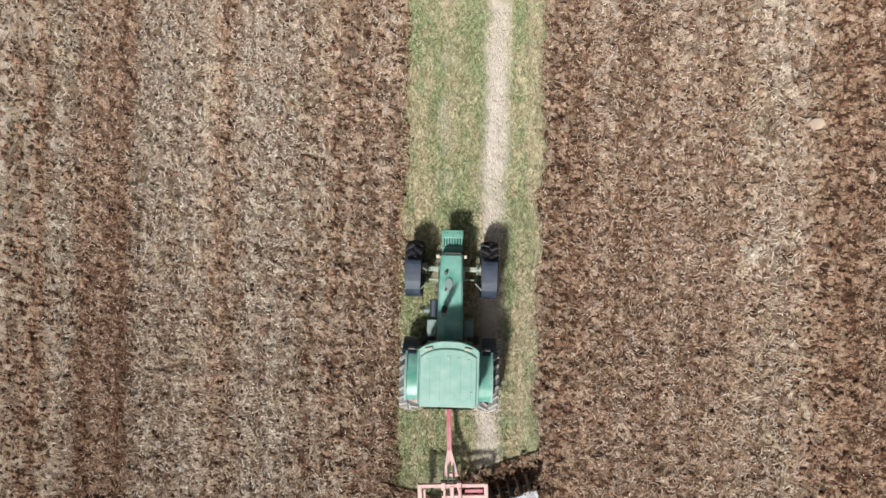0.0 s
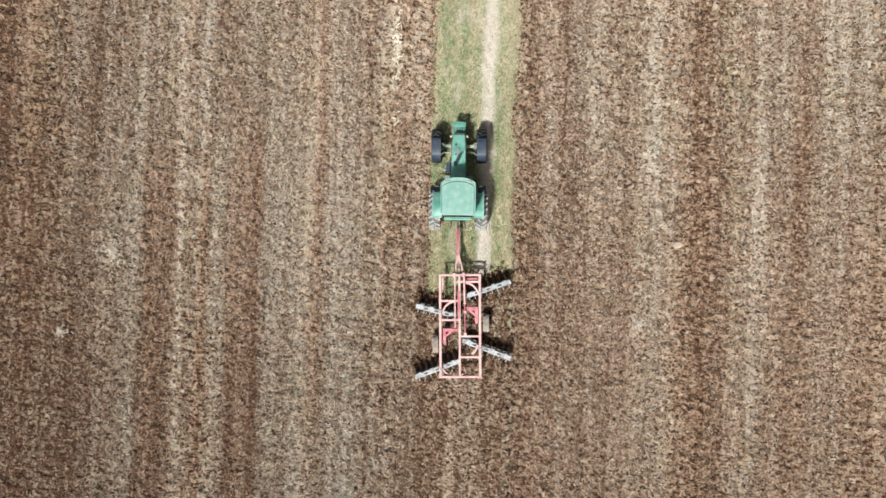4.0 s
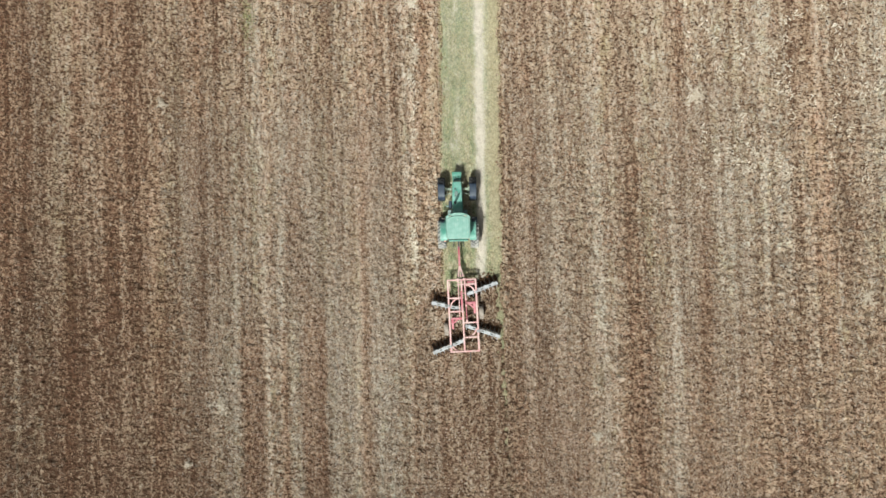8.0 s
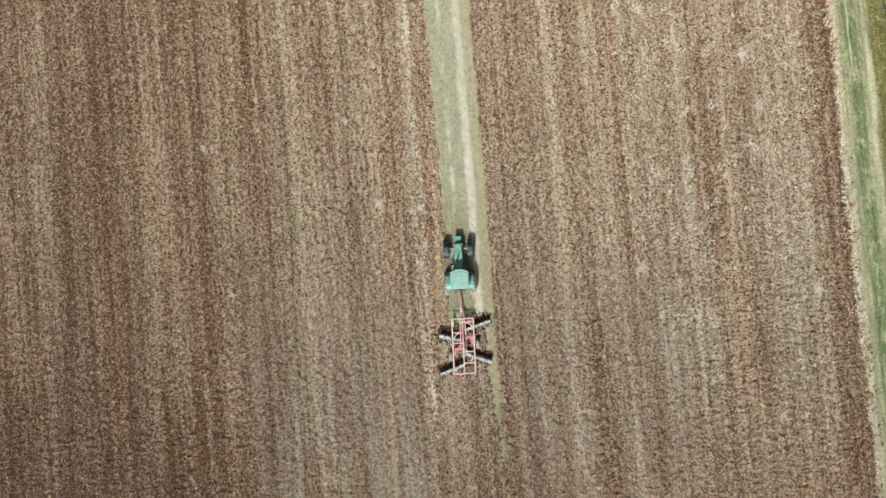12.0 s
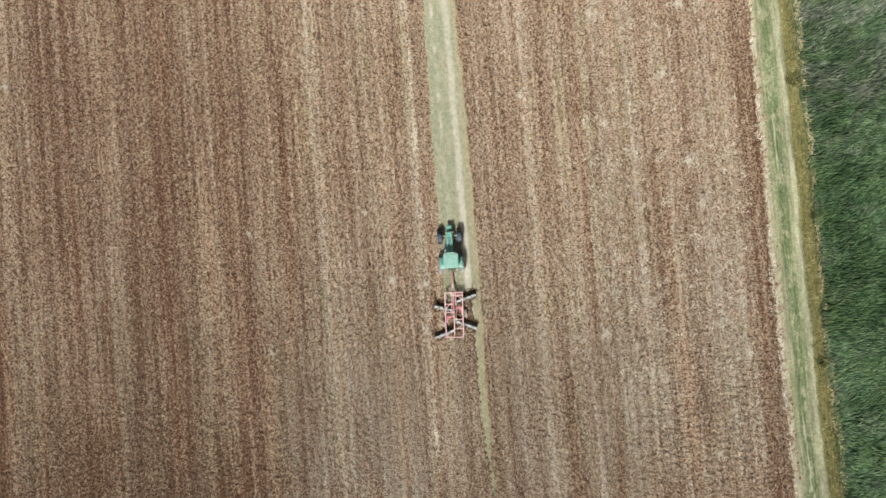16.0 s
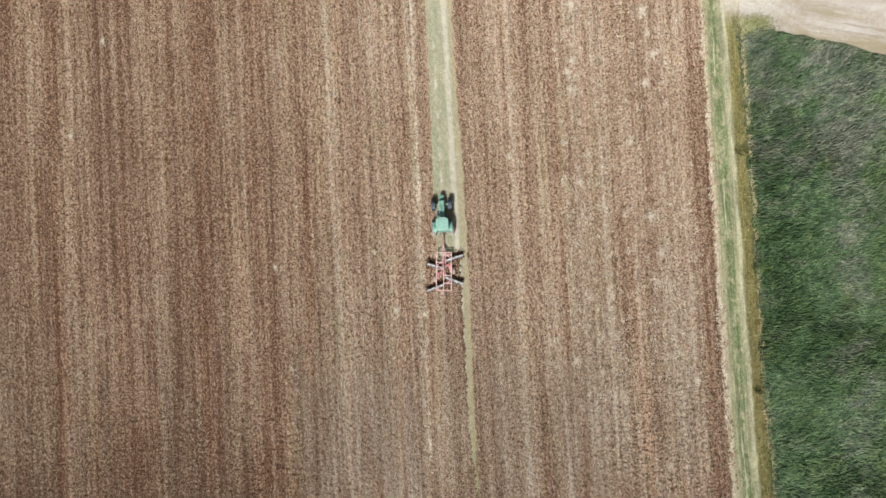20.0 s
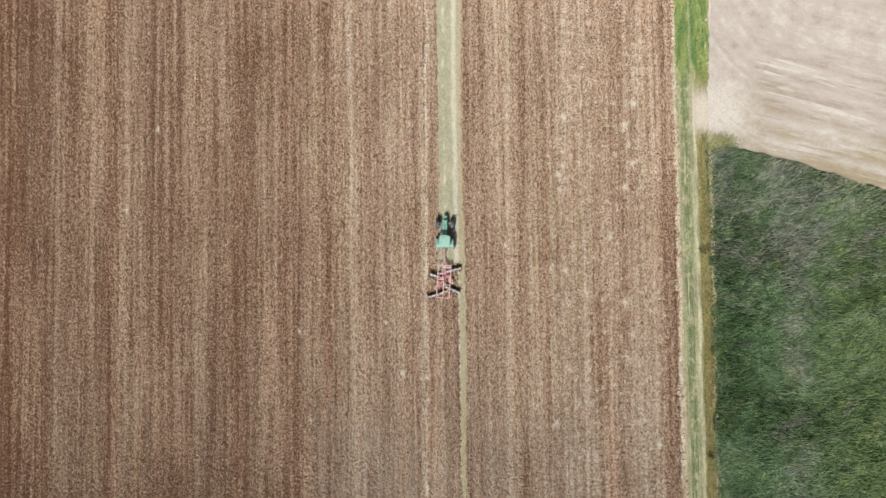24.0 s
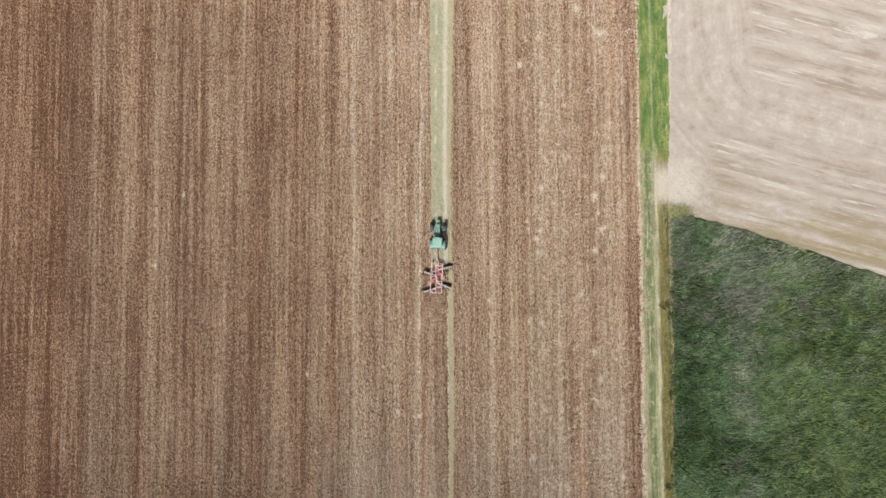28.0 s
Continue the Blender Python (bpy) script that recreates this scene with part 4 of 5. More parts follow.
        fender = part("front_fender", f, FENDER_BLACK, t, "dark blue-black plastic mudguard over the front wheel", smooth=False)
        st = bmesh.new()
        path_beam(st, [(s * 0.62, 2.63, 0.72), (s * 0.60, 2.72, 1.20), (s * 0.80, 2.80, 1.40)], 0.035, 0.035)
        part("stay", st, PALE_METAL, fender, "pale bent steel stay")
        st = bmesh.new()
        path_beam(st, [(s * 0.62, 2.55, 0.72), (s * 0.58, 2.40, 1.20), (s * 0.76, 2.22, 1.36)], 0.035, 0.035)
        part("stay", st, PALE_METAL, fender, "pale bent steel stay")
        hb = bmesh.new()
        tube(hb, (s * 0.60, 2.72, 0.66), (s * 0.74, 2.72, 0.66), 0.14, 14)
        part("hub", hb, PALE_METAL, t)
        lm = bmesh.new()
        tube(lm, (s * 0.325, 2.99, 1.17), (s * 0.325, 3.07, 1.17), 0.042, 12)
        beam(lm, (s * 0.26, 3.02, 1.17), (s * 0.34, 3.02, 1.17), 0.03, 0.03)
        part("side_lamp", lm, LAMP_GLASS, t, "small white side lamp beside the hood")
        # rear wheels and their mudguards
        w2 = wheel("rear_wheel", 0.80, 0.46, 20, t, pose(s * 0.93, 0.12, 0.80, 0, 0, 0 if s > 0 else 180), DUSTY_RUBBER, TREAD_DUST, RIM, 0.055)
        rf = bmesh.new()
        arc = [(0.12 + 0.95 * math.cos(radians(a)), 0.84 + 0.96 * math.sin(radians(a))) for a in (34, 44, 54, 64, 74, 84, 94, 104, 112)]
        shell(rf, arc, s * 0.80 - 0.17, s * 0.80 + 0.17, 0.025)
        rear_f = part("rear_fender", rf, HOOD_GREEN, t, "green steel mudguard over the rear wheel", smooth=True)
        lip = bmesh.new()
        arc2 = [(0.12 + 0.965 * math.cos(radians(a)), 0.84 + 0.975 * math.sin(radians(a))) for a in (44, 54, 64, 74, 84, 94, 104, 112)]
        shell(lip, arc2, s * 0.985 - 0.025, s * 0.985 + 0.025, 0.05)
        part("fender_lip", lip, ROOF_GREEN, rear_f, "bleached rim of the mudguard")
        # added dark sheet that imitates shadow on the tyre's front
        ex = bmesh.new()
        arc3 = [(0.12 + 0.96 * math.cos(radians(a)), 0.84 + 0.965 * math.sin(radians(a))) for a in (10, 20, 30, 40, 48)]
        shell(ex, arc3, s * 0.93 - 0.16, s * 0.93 + 0.16, 0.03)
        part("rubber_flap", ex, FENDER_BLACK, rear_f, "black sheet in place of the shadowed front of the rear tyre")
        tl = bmesh.new()
        box(tl, (s * 0.73, -0.27, 1.64), (0.085, 0.07, 0.14), bevel=0.02)
        part("tail_lamp", tl, AMBER if s < 0 else IRON, rear_f, "amber tail lamp" if s < 0 else "black work lamp")
        mr = bmesh.new()
        beam(mr, (s * 0.60, 0.92, 2.02), (s * 0.80, 0.98, 2.05), 0.025, 0.025)
        box(mr, (s * 0.84, 0.98, 1.98), (0.16, 0.04, 0.24), bevel=0.012)
        part("mirror", mr, IRON, t, "black wing mirror")
        tk = bmesh.new()
        box(tk, (s * 0.44, 1.30, 0.80), (0.24, 0.42, 0.34), bevel=0.03)
        part("side_tank", tk, BARE, t, "grey-green tank beside the engine")
        sp = bmesh.new()
        beam(sp, (s * 0.68, 0.96, 0.36), (s * 0.66, 0.96, 0.95), 0.03, 0.03)
        ladder = part("step_rail", sp, IRON, t)
        for z in (0.38, 0.62):
            sp = bmesh.new()
            box(sp, (s * 0.56, 0.96, z), (0.30, 0.20, 0.03), bevel=0.008)
            part("step", sp, IRON, ladder)
    b = bmesh.new()
    tube(b, (-0.40, 1.60, 1.10), (-0.40, 2.0, 1.10), 0.10, 16)
    box(b, (-0.40, 1.80, 0.96), (0.16, 0.26, 0.14), bevel=0.02)
    part("air_filter", b, FENDER_BLACK, t, "dark cylindrical air filter at the hood's side")
    b = bmesh.new()
    tube(b, (-0.63, 1.72, 0.98), (-0.48, 1.74, 1.02), 0.055, 12)
    part("intake_pipe", b, BARE, t)
    # exhaust
    b = bmesh.new()
    tube(b, (-0.13, 1.86, 1.52), (-0.13, 1.86, 1.66), 0.05, 14)
    tube(b, (-0.13, 1.86, 1.66), (-0.13, 1.86, 2.18), 0.068, 16)
    tube(b, (-0.13, 1.86, 2.18), (-0.13, 1.80, 2.48), 0.05, 14)
    ex = part("exhaust", b, SOOT, t, "black upright exhaust pipe on the hood")
    b = bmesh.new()
    tube(b, (-0.13, 1.80, 2.47), (-0.13, 1.80, 2.49), 0.04, 12)
    part("pipe_mouth", b, SOOT, ex)
    # cab
    b = bmesh.new()
    box(b, (0, 0.35, 1.15), (1.10, 1.30, 0.50), bevel=0.04)
    box(b, (0, 0.98, 1.40), (0.98, 0.10, 0.55), bevel=0.03)
    cab = part("cab_body", b, GREEN, t, "green cab shell")
    for x, y in ((-0.54, 0.98), (0.54, 0.98), (-0.58, 0.30), (0.58, 0.30), (-0.56, -0.20), (0.56, -0.20)):
        b = bmesh.new()
        beam(b, (x, y, 1.35), (x * 0.98, y * 0.97, 2.55), 0.05, 0.06)
        part("pillar", b, IRON, cab)
    for c, s in (((0, 1.02, 1.98), (1.02, 0.012, 1.1)), ((0, -0.23, 1.98), (1.06, 0.012, 1.1)), ((-0.57, 0.64, 1.98), (0.012, 0.60, 1.1)), ((0.57, 0.64, 1.98), (0.012, 0.60, 1.1)), ((-0.57, 0.05, 1.98), (0.012, 0.42, 1.1)), ((0.57, 0.05, 1.98), (0.012, 0.42, 1.1))):
        b = bmesh.new()
        box(b, c, s, bevel=0)
        part("pane", b, GLASS, cab, "tinted glass pane")
    b = bmesh.new()
    box(b, (0, 0.20, 1.48), (0.48, 0.46, 0.14), bevel=0.05)
    box(b, (0, -0.05, 1.80), (0.46, 0.12, 0.60), bevel=0.05)
    part("seat", b, FENDER_BLACK, cab, "black seat")
    # roof: rounded front, pressed ribs, raised rim
    def outline(k, front):
        pts = []
        for i in range(13):
            x = -1 + i / 6
            pts.append((0.655 * k * x, front - 0.20 * abs(x) ** 2.6 * k))
        return [*pts, (0.665 * k, 0.4), (0.66 * k, -0.22 * k), (0.60 * k, -0.27 * k), (-0.60 * k, -0.27 * k), (-0.66 * k, -0.22 * k), (-0.665 * k, 0.4)]
    b = bmesh.new()
    loft(b, [[(x, y, z) for x, y in outline(k, f)] for k, f, z in ((0.94, 1.10, 2.50), (1.0, 1.18, 2.55), (1.0, 1.18, 2.62), (0.985, 1.165, 2.655))])
    roof = part("roof", b, ROOF_GREEN, cab, "bleached pale green cab roof with pressed ribs", at=Matrix.Translation((0, 0.12, 0)) @ Matrix.Diagonal((1, 0.965, 1, 1)))
    b = bmesh.new()
    loft(b, [[(x * k, (y - 0.4) * k + 0.36, z) for x, y in outline(0.93, 1.06)] for k, z in ((1.0, 2.65), (0.985, 2.685), (0.95, 2.70))])
    part("roof_panel", b, ROOF_GREEN, roof)
    for x in (-0.44, -0.22, 0.0, 0.22, 0.44):
        b = bmesh.new()
        box(b, (x, 0.36 - 0.05 * abs(x), 2.699), (0.10, 1.02 - 0.25 * abs(x), 0.014), bevel=0.006)
        part("rib", b, ROOF_GREEN, roof)
    b = bmesh.new()
    rim = [(x * 0.985, y * 0.985, 2.68) for x, y in outline(1.0, 1.18)[:13]]
    for p, q in zip(rim, rim[1:]):
        tube(b, p, q, 0.018, 6)
    for s in (-1, 1):
        tube(b, (s * 0.645, 0.95, 2.68), (s * 0.645, -0.22, 2.68), 0.018, 6)
    part("roof_rim", b, ROOF_GREEN, roof, "raised rim round the roof")
    for s in (-1, 1):
        b = bmesh.new()
        box(b, (s * 0.42, 1.00, 2.675), (0.17, 0.07, 0.05), (0, 0, -s * 12), bevel=0.015)
        part("roof_lamp", b, PALE_METAL, roof, "pale work lamp set in the roof's front corner")
    b = bmesh.new()
    box(b, (0, -0.285, 2.60), (1.22, 0.03, 0.07), bevel=0.01)
    part("rear_trim", b, PALE_METAL, roof, "pale rear edge of the roof")
    for x, y in ((0, 0.80), (0.50, 0.05)):
        b = bmesh.new()
        tube(b, (x, y, 2.69), (x, y, 2.73), 0.016, 8)
        part("roof_fastener", b, LAMP_GLASS, roof)
    # rear linkage and drawbar
    b = bmesh.new()
    beam(b, (0, -0.1, 0.50), (0, -0.74, 0.50), 0.09, 0.05)
    tube(b, (0, PIN, 0.42), (0, PIN, 0.66), 0.025, 10)
    part("drawbar", b, IRON, t)
    for s in (-1, 1):
        b = bmesh.new()
        beam(b, (s * 0.24, -0.2, 0.62), (s * 0.32, -0.62, 0.62), 0.06, 0.07)
        beam(b, (s * 0.28, -0.42, 0.66), (s * 0.26, -0.35, 1.30), 0.04, 0.04)
        part("lift_arm", b, IRON, t)
    return t


# ---- disc harrow ----
def gang(parent, a, b, count):
    """A row of discs under its beam; a and b are the beam's ends in plan."""
    a, b = Vector((*a, 0)), Vector((*b, 0))
    d = (b - a).normalized()
    n = Vector((-d.y, d.x, 0))
    if n.y < 0:
        n = -n
    z = 0.72
    bm = bmesh.new()
    beam(bm, a + Vector((0, 0, z)), b + Vector((0, 0, z)), 0.185, 0.12, 0.012)
    bar = part("gang_beam", bm, GANG, parent, "worn grey beam over a row of discs")
    L = (b - a).length
    for i in range(4):
        bm = bmesh.new()
        p = a + d * (L * (i + 0.5) / 4)
        beam(bm, p + Vector((0, 0, z)), p + n * 0.10 + Vector((0, 0, 0.40)), 0.07, 0.05)
        part("hanger", bm, IRON, bar, "dark bearing hanger")
        turn = (0, 0, math.degrees(math.atan2(d.y, d.x)))
        bm = bmesh.new()
        box(bm, tuple(p + n * 0.075 + Vector((0, 0, z + 0.068))), (0.19, 0.10, 0.022), turn, 0.006)
        plate = part("clamp_plate", bm, GANG, bar, "grey clamp plate")
        for off in (-0.06, 0.06):
            bm = bmesh.new()
            q = p + n * 0.09 + d * off
            tube(bm, (q.x, q.y, z + 0.07), (q.x, q.y, z + 0.11), 0.017, 8)
            part("bolt", bm, IRON, bar, "dark bolt")
        bm = bmesh.new()
        q = p + d * (L / 8)
        if i < 3:
            box(bm, (q.x, q.y, z + 0.062), (0.16, 0.07, 0.012), turn, 0.004)
            part("dirt_patch", bm, IRON, bar, "dark dirt on the beam")
        else:
            bm.free()
    for i in range(count):
        bm = bmesh.new()
        p = a + d * (L * (i + 0.5) / count)
        beam(bm, p - n * 0.06 + Vector((0, 0, z + 0.03)), p - n * 0.26 + Vector((0, 0, 0.45)), 0.035, 0.02)
        part("scraper", bm, GANG, bar, "thin steel scraper")
    mid = (a + b) / 2 + n * 0.12 + Vector((0, 0, 0.27))
    yaw = math.degrees(math.atan2(d.y, d.x))
    bm = bmesh.new()
    tube(bm, (-L / 2, 0, 0), (L / 2, 0, 0), 0.035, 10)
    axle = part("disc_axle", bm, IRON, parent, at=pose(*mid, 0, 0, yaw))
    for i in range(count):
        bm = bmesh.new()
        x = -L / 2 + L * (i + 0.5) / count
        prof = [(x - 0.055, 0.30), (x - 0.015, 0.20), (x, 0.04), (x + 0.012, 0.04), (x - 0.003, 0.20), (x - 0.047, 0.30)]
        lathe(bm, prof, 20)
        part("disc", bm, DISC, axle, "dished soil-worn steel disc")
    return axle, mid, yaw


def make_harrow():
    """Built about the drawbar pin; y runs back from it."""
    h = tagged(new("disc_harrow"), "sun-faded red trailed disc harrow with four angled disc gangs", "disc harrow")
    o = -PIN                     # plan numbers below count from the rear axle
    Y = lambda v: v + o
    z = 0.92

    def bar(name, p, q, w, hh, mat, zz=z, label=""):
        b = bmesh.new()
        beam(b, (p[0], Y(p[1]), zz), (q[0], Y(q[1]), zz), w, hh)
        return part(name, b, mat, h, label)

    # tongue
    b = bmesh.new()
    beam(b, (0, Y(-0.60), 0.56), (0, Y(-1.75), 0.70), 0.11, 0.11)
    part("tongue", b, RED, h, "faded red drawbar tongue")
    b = bmesh.new()
    box(b, (0, Y(-0.64), 0.56), (0.15, 0.12, 0.06), bevel=0.02)
    part("hitch_eye", b, STEEL, h)
    b = bmesh.new()
    beam(b, (0.0, Y(-1.68), 0.70), (-0.10, Y(-2.32), 0.80), 0.10, 0.09)
    beam(b, (0.0, Y(-1.68), 0.70), (0.17, Y(-2.32), 0.80), 0.10, 0.09)
    beam(b, (-0.14, Y(-2.28), 0.80), (0.20, Y(-2.28), 0.80), 0.08, 0.08)
    part("tongue_fork", b, PINK, h, "bleached pink fork of the tongue")
    for x in (-0.16, -0.05, 0.08):
        b = bmesh.new()
        beam(b, (x, Y(-2.05), 0.86), (x + 0.02, Y(-2.62), 0.95), 0.03, 0.03)
        part("hitch_lever", b, IRON, h, "dark lever at the hitch")
    b = bmesh.new()
    tube(b, (-0.22, Y(-2.42), 0.86), (0.30, Y(-2.42), 0.86), 0.03, 10)
    part("hitch_bar", b, IRON, h)
    for x in (-0.15, 0.23):
        b = bmesh.new()
        box(b, (x, Y(-2.50), z + 0.02), (0.12, 0.20, 0.16), bevel=0.04)
        part("hinge_plate", b, PINK, h)
    # main frame
    for x, y0, y1 in ((-0.73, -2.46, -6.66), (0.87, -2.46, -6.66)):
        bar("side_beam", (x, y0), (x, y1), 0.10, 0.10, PINK, label="bleached pink frame beam")
    bar("centre_beam", (0.05, -2.50), (0.05, -6.56), 0.09, 0.10, PINK, z + 0.004)
    for y, x0, x1 in ((-2.50, -0.68, 0.82), (-6.61, -0.68, 0.82), (-3.54, -0.68, 0.0), (-4.31, -0.68, 0.0), (-2.77, 0.10, 0.82), (-4.97, 0.10, 0.82), (-5.81, 0.10, 0.82)):
        bar("cross_beam", (x0, y), (x1, y), 0.085, 0.09, PINK, z - 0.003)
    bar("hinge_bar", (-0.20, -2.77), (0.10, -2.77), 0.08, 0.08, PINK, z + 0.01)
    bar("rod", (-0.13, -2.55), (-0.13, -4.62), 0.055, 0.055, PINK, z + 0.09, "long pink adjusting rod")
    bar("stiffener", (0.02, -3.15), (0.02, -4.25), 0.10, 0.12, RED, z + 0.02)
    bar("inner_rail", (-0.62, -2.6), (-0.62, -3.1), 0.05, 0.05, PINK, z - 0.05)
    bar("red_cross", (0.36, -2.66), (0.80, -2.66), 0.09, 0.06, RED, z - 0.06)
    # hydraulic ram and its levers
    b = bmesh.new()
    tube(b, (0.24, Y(-2.55), z + 0.08), (0.26, Y(-3.62), z + 0.08), 0.045, 12)
    ram = part("ram_cylinder", b, PINK, h)
    b = bmesh.new()
    tube(b, (0.26, Y(-3.60), z + 0.08), (0.27, Y(-4.88), z + 0.08), 0.028, 10)
    part("ram_rod", b, RED, ram)
    for p in ((0.26, -3.62), (0.27, -3.98), (0.27, -4.86)):
        b = bmesh.new()
        box(b, (p[0], Y(p[1]), z + 0.07), (0.12, 0.10, 0.12), bevel=0.02)
        part("ram_lug", b, PINK, ram)
    bar("lug_bar", (0.10, -3.28), (0.22, -3.28), 0.06, 0.06, RED, z + 0.03)
    # red axle arms, with the wheels
    b = bmesh.new()
    beam(b, (0.27, Y(-3.86), 0.86), (0.80, Y(-3.86), 0.86), 0.15, 0.12)
    beam(b, (0.74, Y(-3.80), 0.86), (0.74, Y(-4.48), 0.60), 0.13, 0.12)
    beam(b, (0.44, Y(-3.93), 0.84), (0.70, Y(-4.14), 0.80), 0.09, 0.05)
    part("axle_arm", b, RED, h, "red cranked axle arm")
    b = bmesh.new()
    beam(b, (0.02, Y(-4.72), 0.86), (-0.62, Y(-4.72), 0.86), 0.13, 0.12)
    beam(b, (-0.57, Y(-4.68), 0.86), (-0.57, Y(-5.34), 0.60), 0.13, 0.12)
    beam(b, (-0.28, Y(-4.79), 0.84), (-0.53, Y(-4.99), 0.80), 0.09, 0.05)
    part("axle_arm", b, RED, h, "red cranked axle arm")
    b = bmesh.new()
    tube(b, (0.74, Y(-4.48), 0.44), (1.12, Y(-4.48), 0.44), 0.035, 10)
    beam(b, (0.74, Y(-4.48), 0.64), (0.74, Y(-4.48), 0.40), 0.07, 0.07)
    part("stub_axle", b, IRON, h)
    b = bmesh.new()
    tube(b, (-0.57, Y(-5.34), 0.44), (-0.92, Y(-5.34), 0.44), 0.035, 10)
    beam(b, (-0.57, Y(-5.34), 0.64), (-0.57, Y(-5.34), 0.40), 0.07, 0.07)
    part("stub_axle", b, IRON, h)
    wheels = [(wheel("transport_wheel", 0.37, 0.24, 14, h, pose(1.12, Y(-4.48), 0.44), GREY_TYRE, GREY_TYRE, STEEL, 0.015), (1.12, Y(-4.48), 0.44)),
              (wheel("transport_wheel", 0.37, 0.24, 14, h, pose(-0.94, Y(-5.34), 0.44), GREY_TYRE, GREY_TYRE, STEEL, 0.015), (-0.94, Y(-5.34), 0.44))]
    # curved and straight braces that hold the gangs
    def quarter(cx, cy, r, a0, a1, mat):
        b = bmesh.new()
        pts = [(cx + r * math.cos(radians(a)), Y(cy) + r * math.sin(radians(a)), z - 0.10) for a in np.linspace(a0, a1, 8)]
        path_beam(b, pts, 0.085, 0.05)
        part("curved_brace", b, mat, h, "bleached quarter-round gang guide")
    quarter(-0.06, -4.16, 0.60, 95, 172, PINK)
    quarter(0.25, -3.40, 0.58, 85, 8, PINK)
    quarter(0.22, -5.22, 0.58, -12, -80, PINK)
    quarter(-0.12, -6.02, 0.60, 188, 252, PINK)
    bar("end_stub", (0.37, -6.66), (0.37, -7.22), 0.05, 0.06, IRON, z - 0.15, "dark steel rear stub")
    for x in (-0.73, 0.87):
        for y in ((-3.96, -6.28) if x < 0 else (-3.24, -5.48)):
            b = bmesh.new()
            box(b, (x, Y(y), z - 0.01), (0.13, 0.16, 0.16), bevel=0.02)
            tube(b, (x, Y(y), z), (x, Y(y), z + 0.11), 0.03, 8)
            part("gang_clamp", b, GANG, h)
    gangs = [gang(h, (-1.72, Y(-3.75)), (-0.05, Y(-4.20)), 7), gang(h, (0.30, Y(-3.38)), (2.13, Y(-2.78)), 8),
             gang(h, (-1.77, Y(-6.66)), (0.04, Y(-6.00)), 8), gang(h, (0.15, Y(-5.16)), (2.12, Y(-5.91)), 8)]
    return h, wheels, gangs


tractor = make_tractor()
harrow, harrow_wheels, harrow_gangs = make_harrow()


# ---- the band of soil that the harrow turns over ----
def make_slabs():
    holder = tagged(new("worked_ground"), "band of freshly turned brown soil behind the harrow", "tilled soil", kind="structure")
    slabs, meshes, covers = [], [], []
    slant = lambda x: np.interp(x, (-2.2, 0.0, 0.3, 2.3), (0.56, 0.0, 0.72, 1.36))    # along the front gangs
    rng = np.random.RandomState(77)
    for k in range(6):
        nx, ny = 52, 10
        gx, gy = np.meshgrid(np.linspace(-1.85, 2.1, nx), np.linspace(-0.31, 0.31, ny))
        rag = 0.40 * (vnoise(gy + 3 * k, gy * 0, 0.2, 20 + k) - 0.4)
        gx = gx + rag * np.sign(gx) * ((gx < -1.6) | (gx > 1.9))
        z = 0.125 + 0.10 * (vnoise(gx, gy, 0.17, 30 + k) - 0.5) + 0.10 * (vnoise(gx, gy, 0.08, 40 + k) - 0.5)
        z[0, :] = z[-1, :] = 0.10
        gy = gy + slant(gx)
        z[:, 0] = z[:, -1] = -0.12
        idx = np.arange(nx * ny).reshape(ny, nx)
        quads = np.stack([idx[:-1, :-1], idx[:-1, 1:], idx[1:, 1:], idx[1:, :-1]], -1).reshape(-1, 4)
        n = 100
        cx, cy = rng.uniform(-1.8, 2.0, n), rng.uniform(-0.27, 0.27, n)
        cover = chips("straw_cover", cx, cy + slant(cx), np.full(n, 0.14), rng.uniform(0.05, 0.16, n), rng.uniform(0.02, 0.05, n), STRAW_BITS, rng)
        covers.append(cover.data)
        bpy.data.objects.remove(cover)
        meshes.append(sheet_mesh("soil_slab", np.stack([gx, gy, z], -1).reshape(-1, 3), quads, TILLED))
    for i, y in enumerate(np.arange(-26.0, 48.0, 0.55)):
        ob = new("soil_slab", meshes[i % 6])
        ob.parent = holder
        straw = tagged(new("straw_cover", covers[i % 6]), kind="stuff")
        straw.parent = ob
        slabs.append((ob, float(y), float(harrow_x(y)) - 0.32 * min(max((y - 4) / 7, 0), 1)))
    return slabs



# ---- loose straw, clods and grass ----
def chips(name, x, y, z, length, width, material, rng, lift=0.05, tilt=0.5):
    """Bent flat pieces: a row of three cross-cuts each."""
    n = len(x)
    yaw, pitch = rng.uniform(0, 2 * np.pi, n), rng.normal(0, tilt, n)
    bend = rng.normal(0, 0.12, n)
    v = np.zeros((n, 6, 3))
    for k, s in enumerate((-0.5, 0.0, 0.5)):
        a = yaw + bend * (1 if s > 0 else -1 if s < 0 else 0)
        dx, dy = s * length * np.cos(a), s * length * np.sin(a)
        w = width * (0.5 if s == 0 else 0.32)
        zz = z + s * length * np.sin(pitch) + (0.08 * length * (s == 0))
        v[:, 2 * k] = np.stack([x + dx - w * np.sin(yaw), y + dy + w * np.cos(yaw), zz], -1)
        v[:, 2 * k + 1] = np.stack([x + dx + w * np.sin(yaw), y + dy - w * np.cos(yaw), zz + 0.3 * width * rng.normal(0, 1, n)], -1)
    v[:, :, 2] += (lift * rng.rand(n))[:, None]
    base = (np.arange(n) * 6)[:, None, None]
    quads = (base + np.array([[0, 1, 3, 2], [2, 3, 5, 4]])[None]).reshape(-1, 4)
    return new(name, sheet_mesh(name, v.reshape(-1, 3), quads, material))


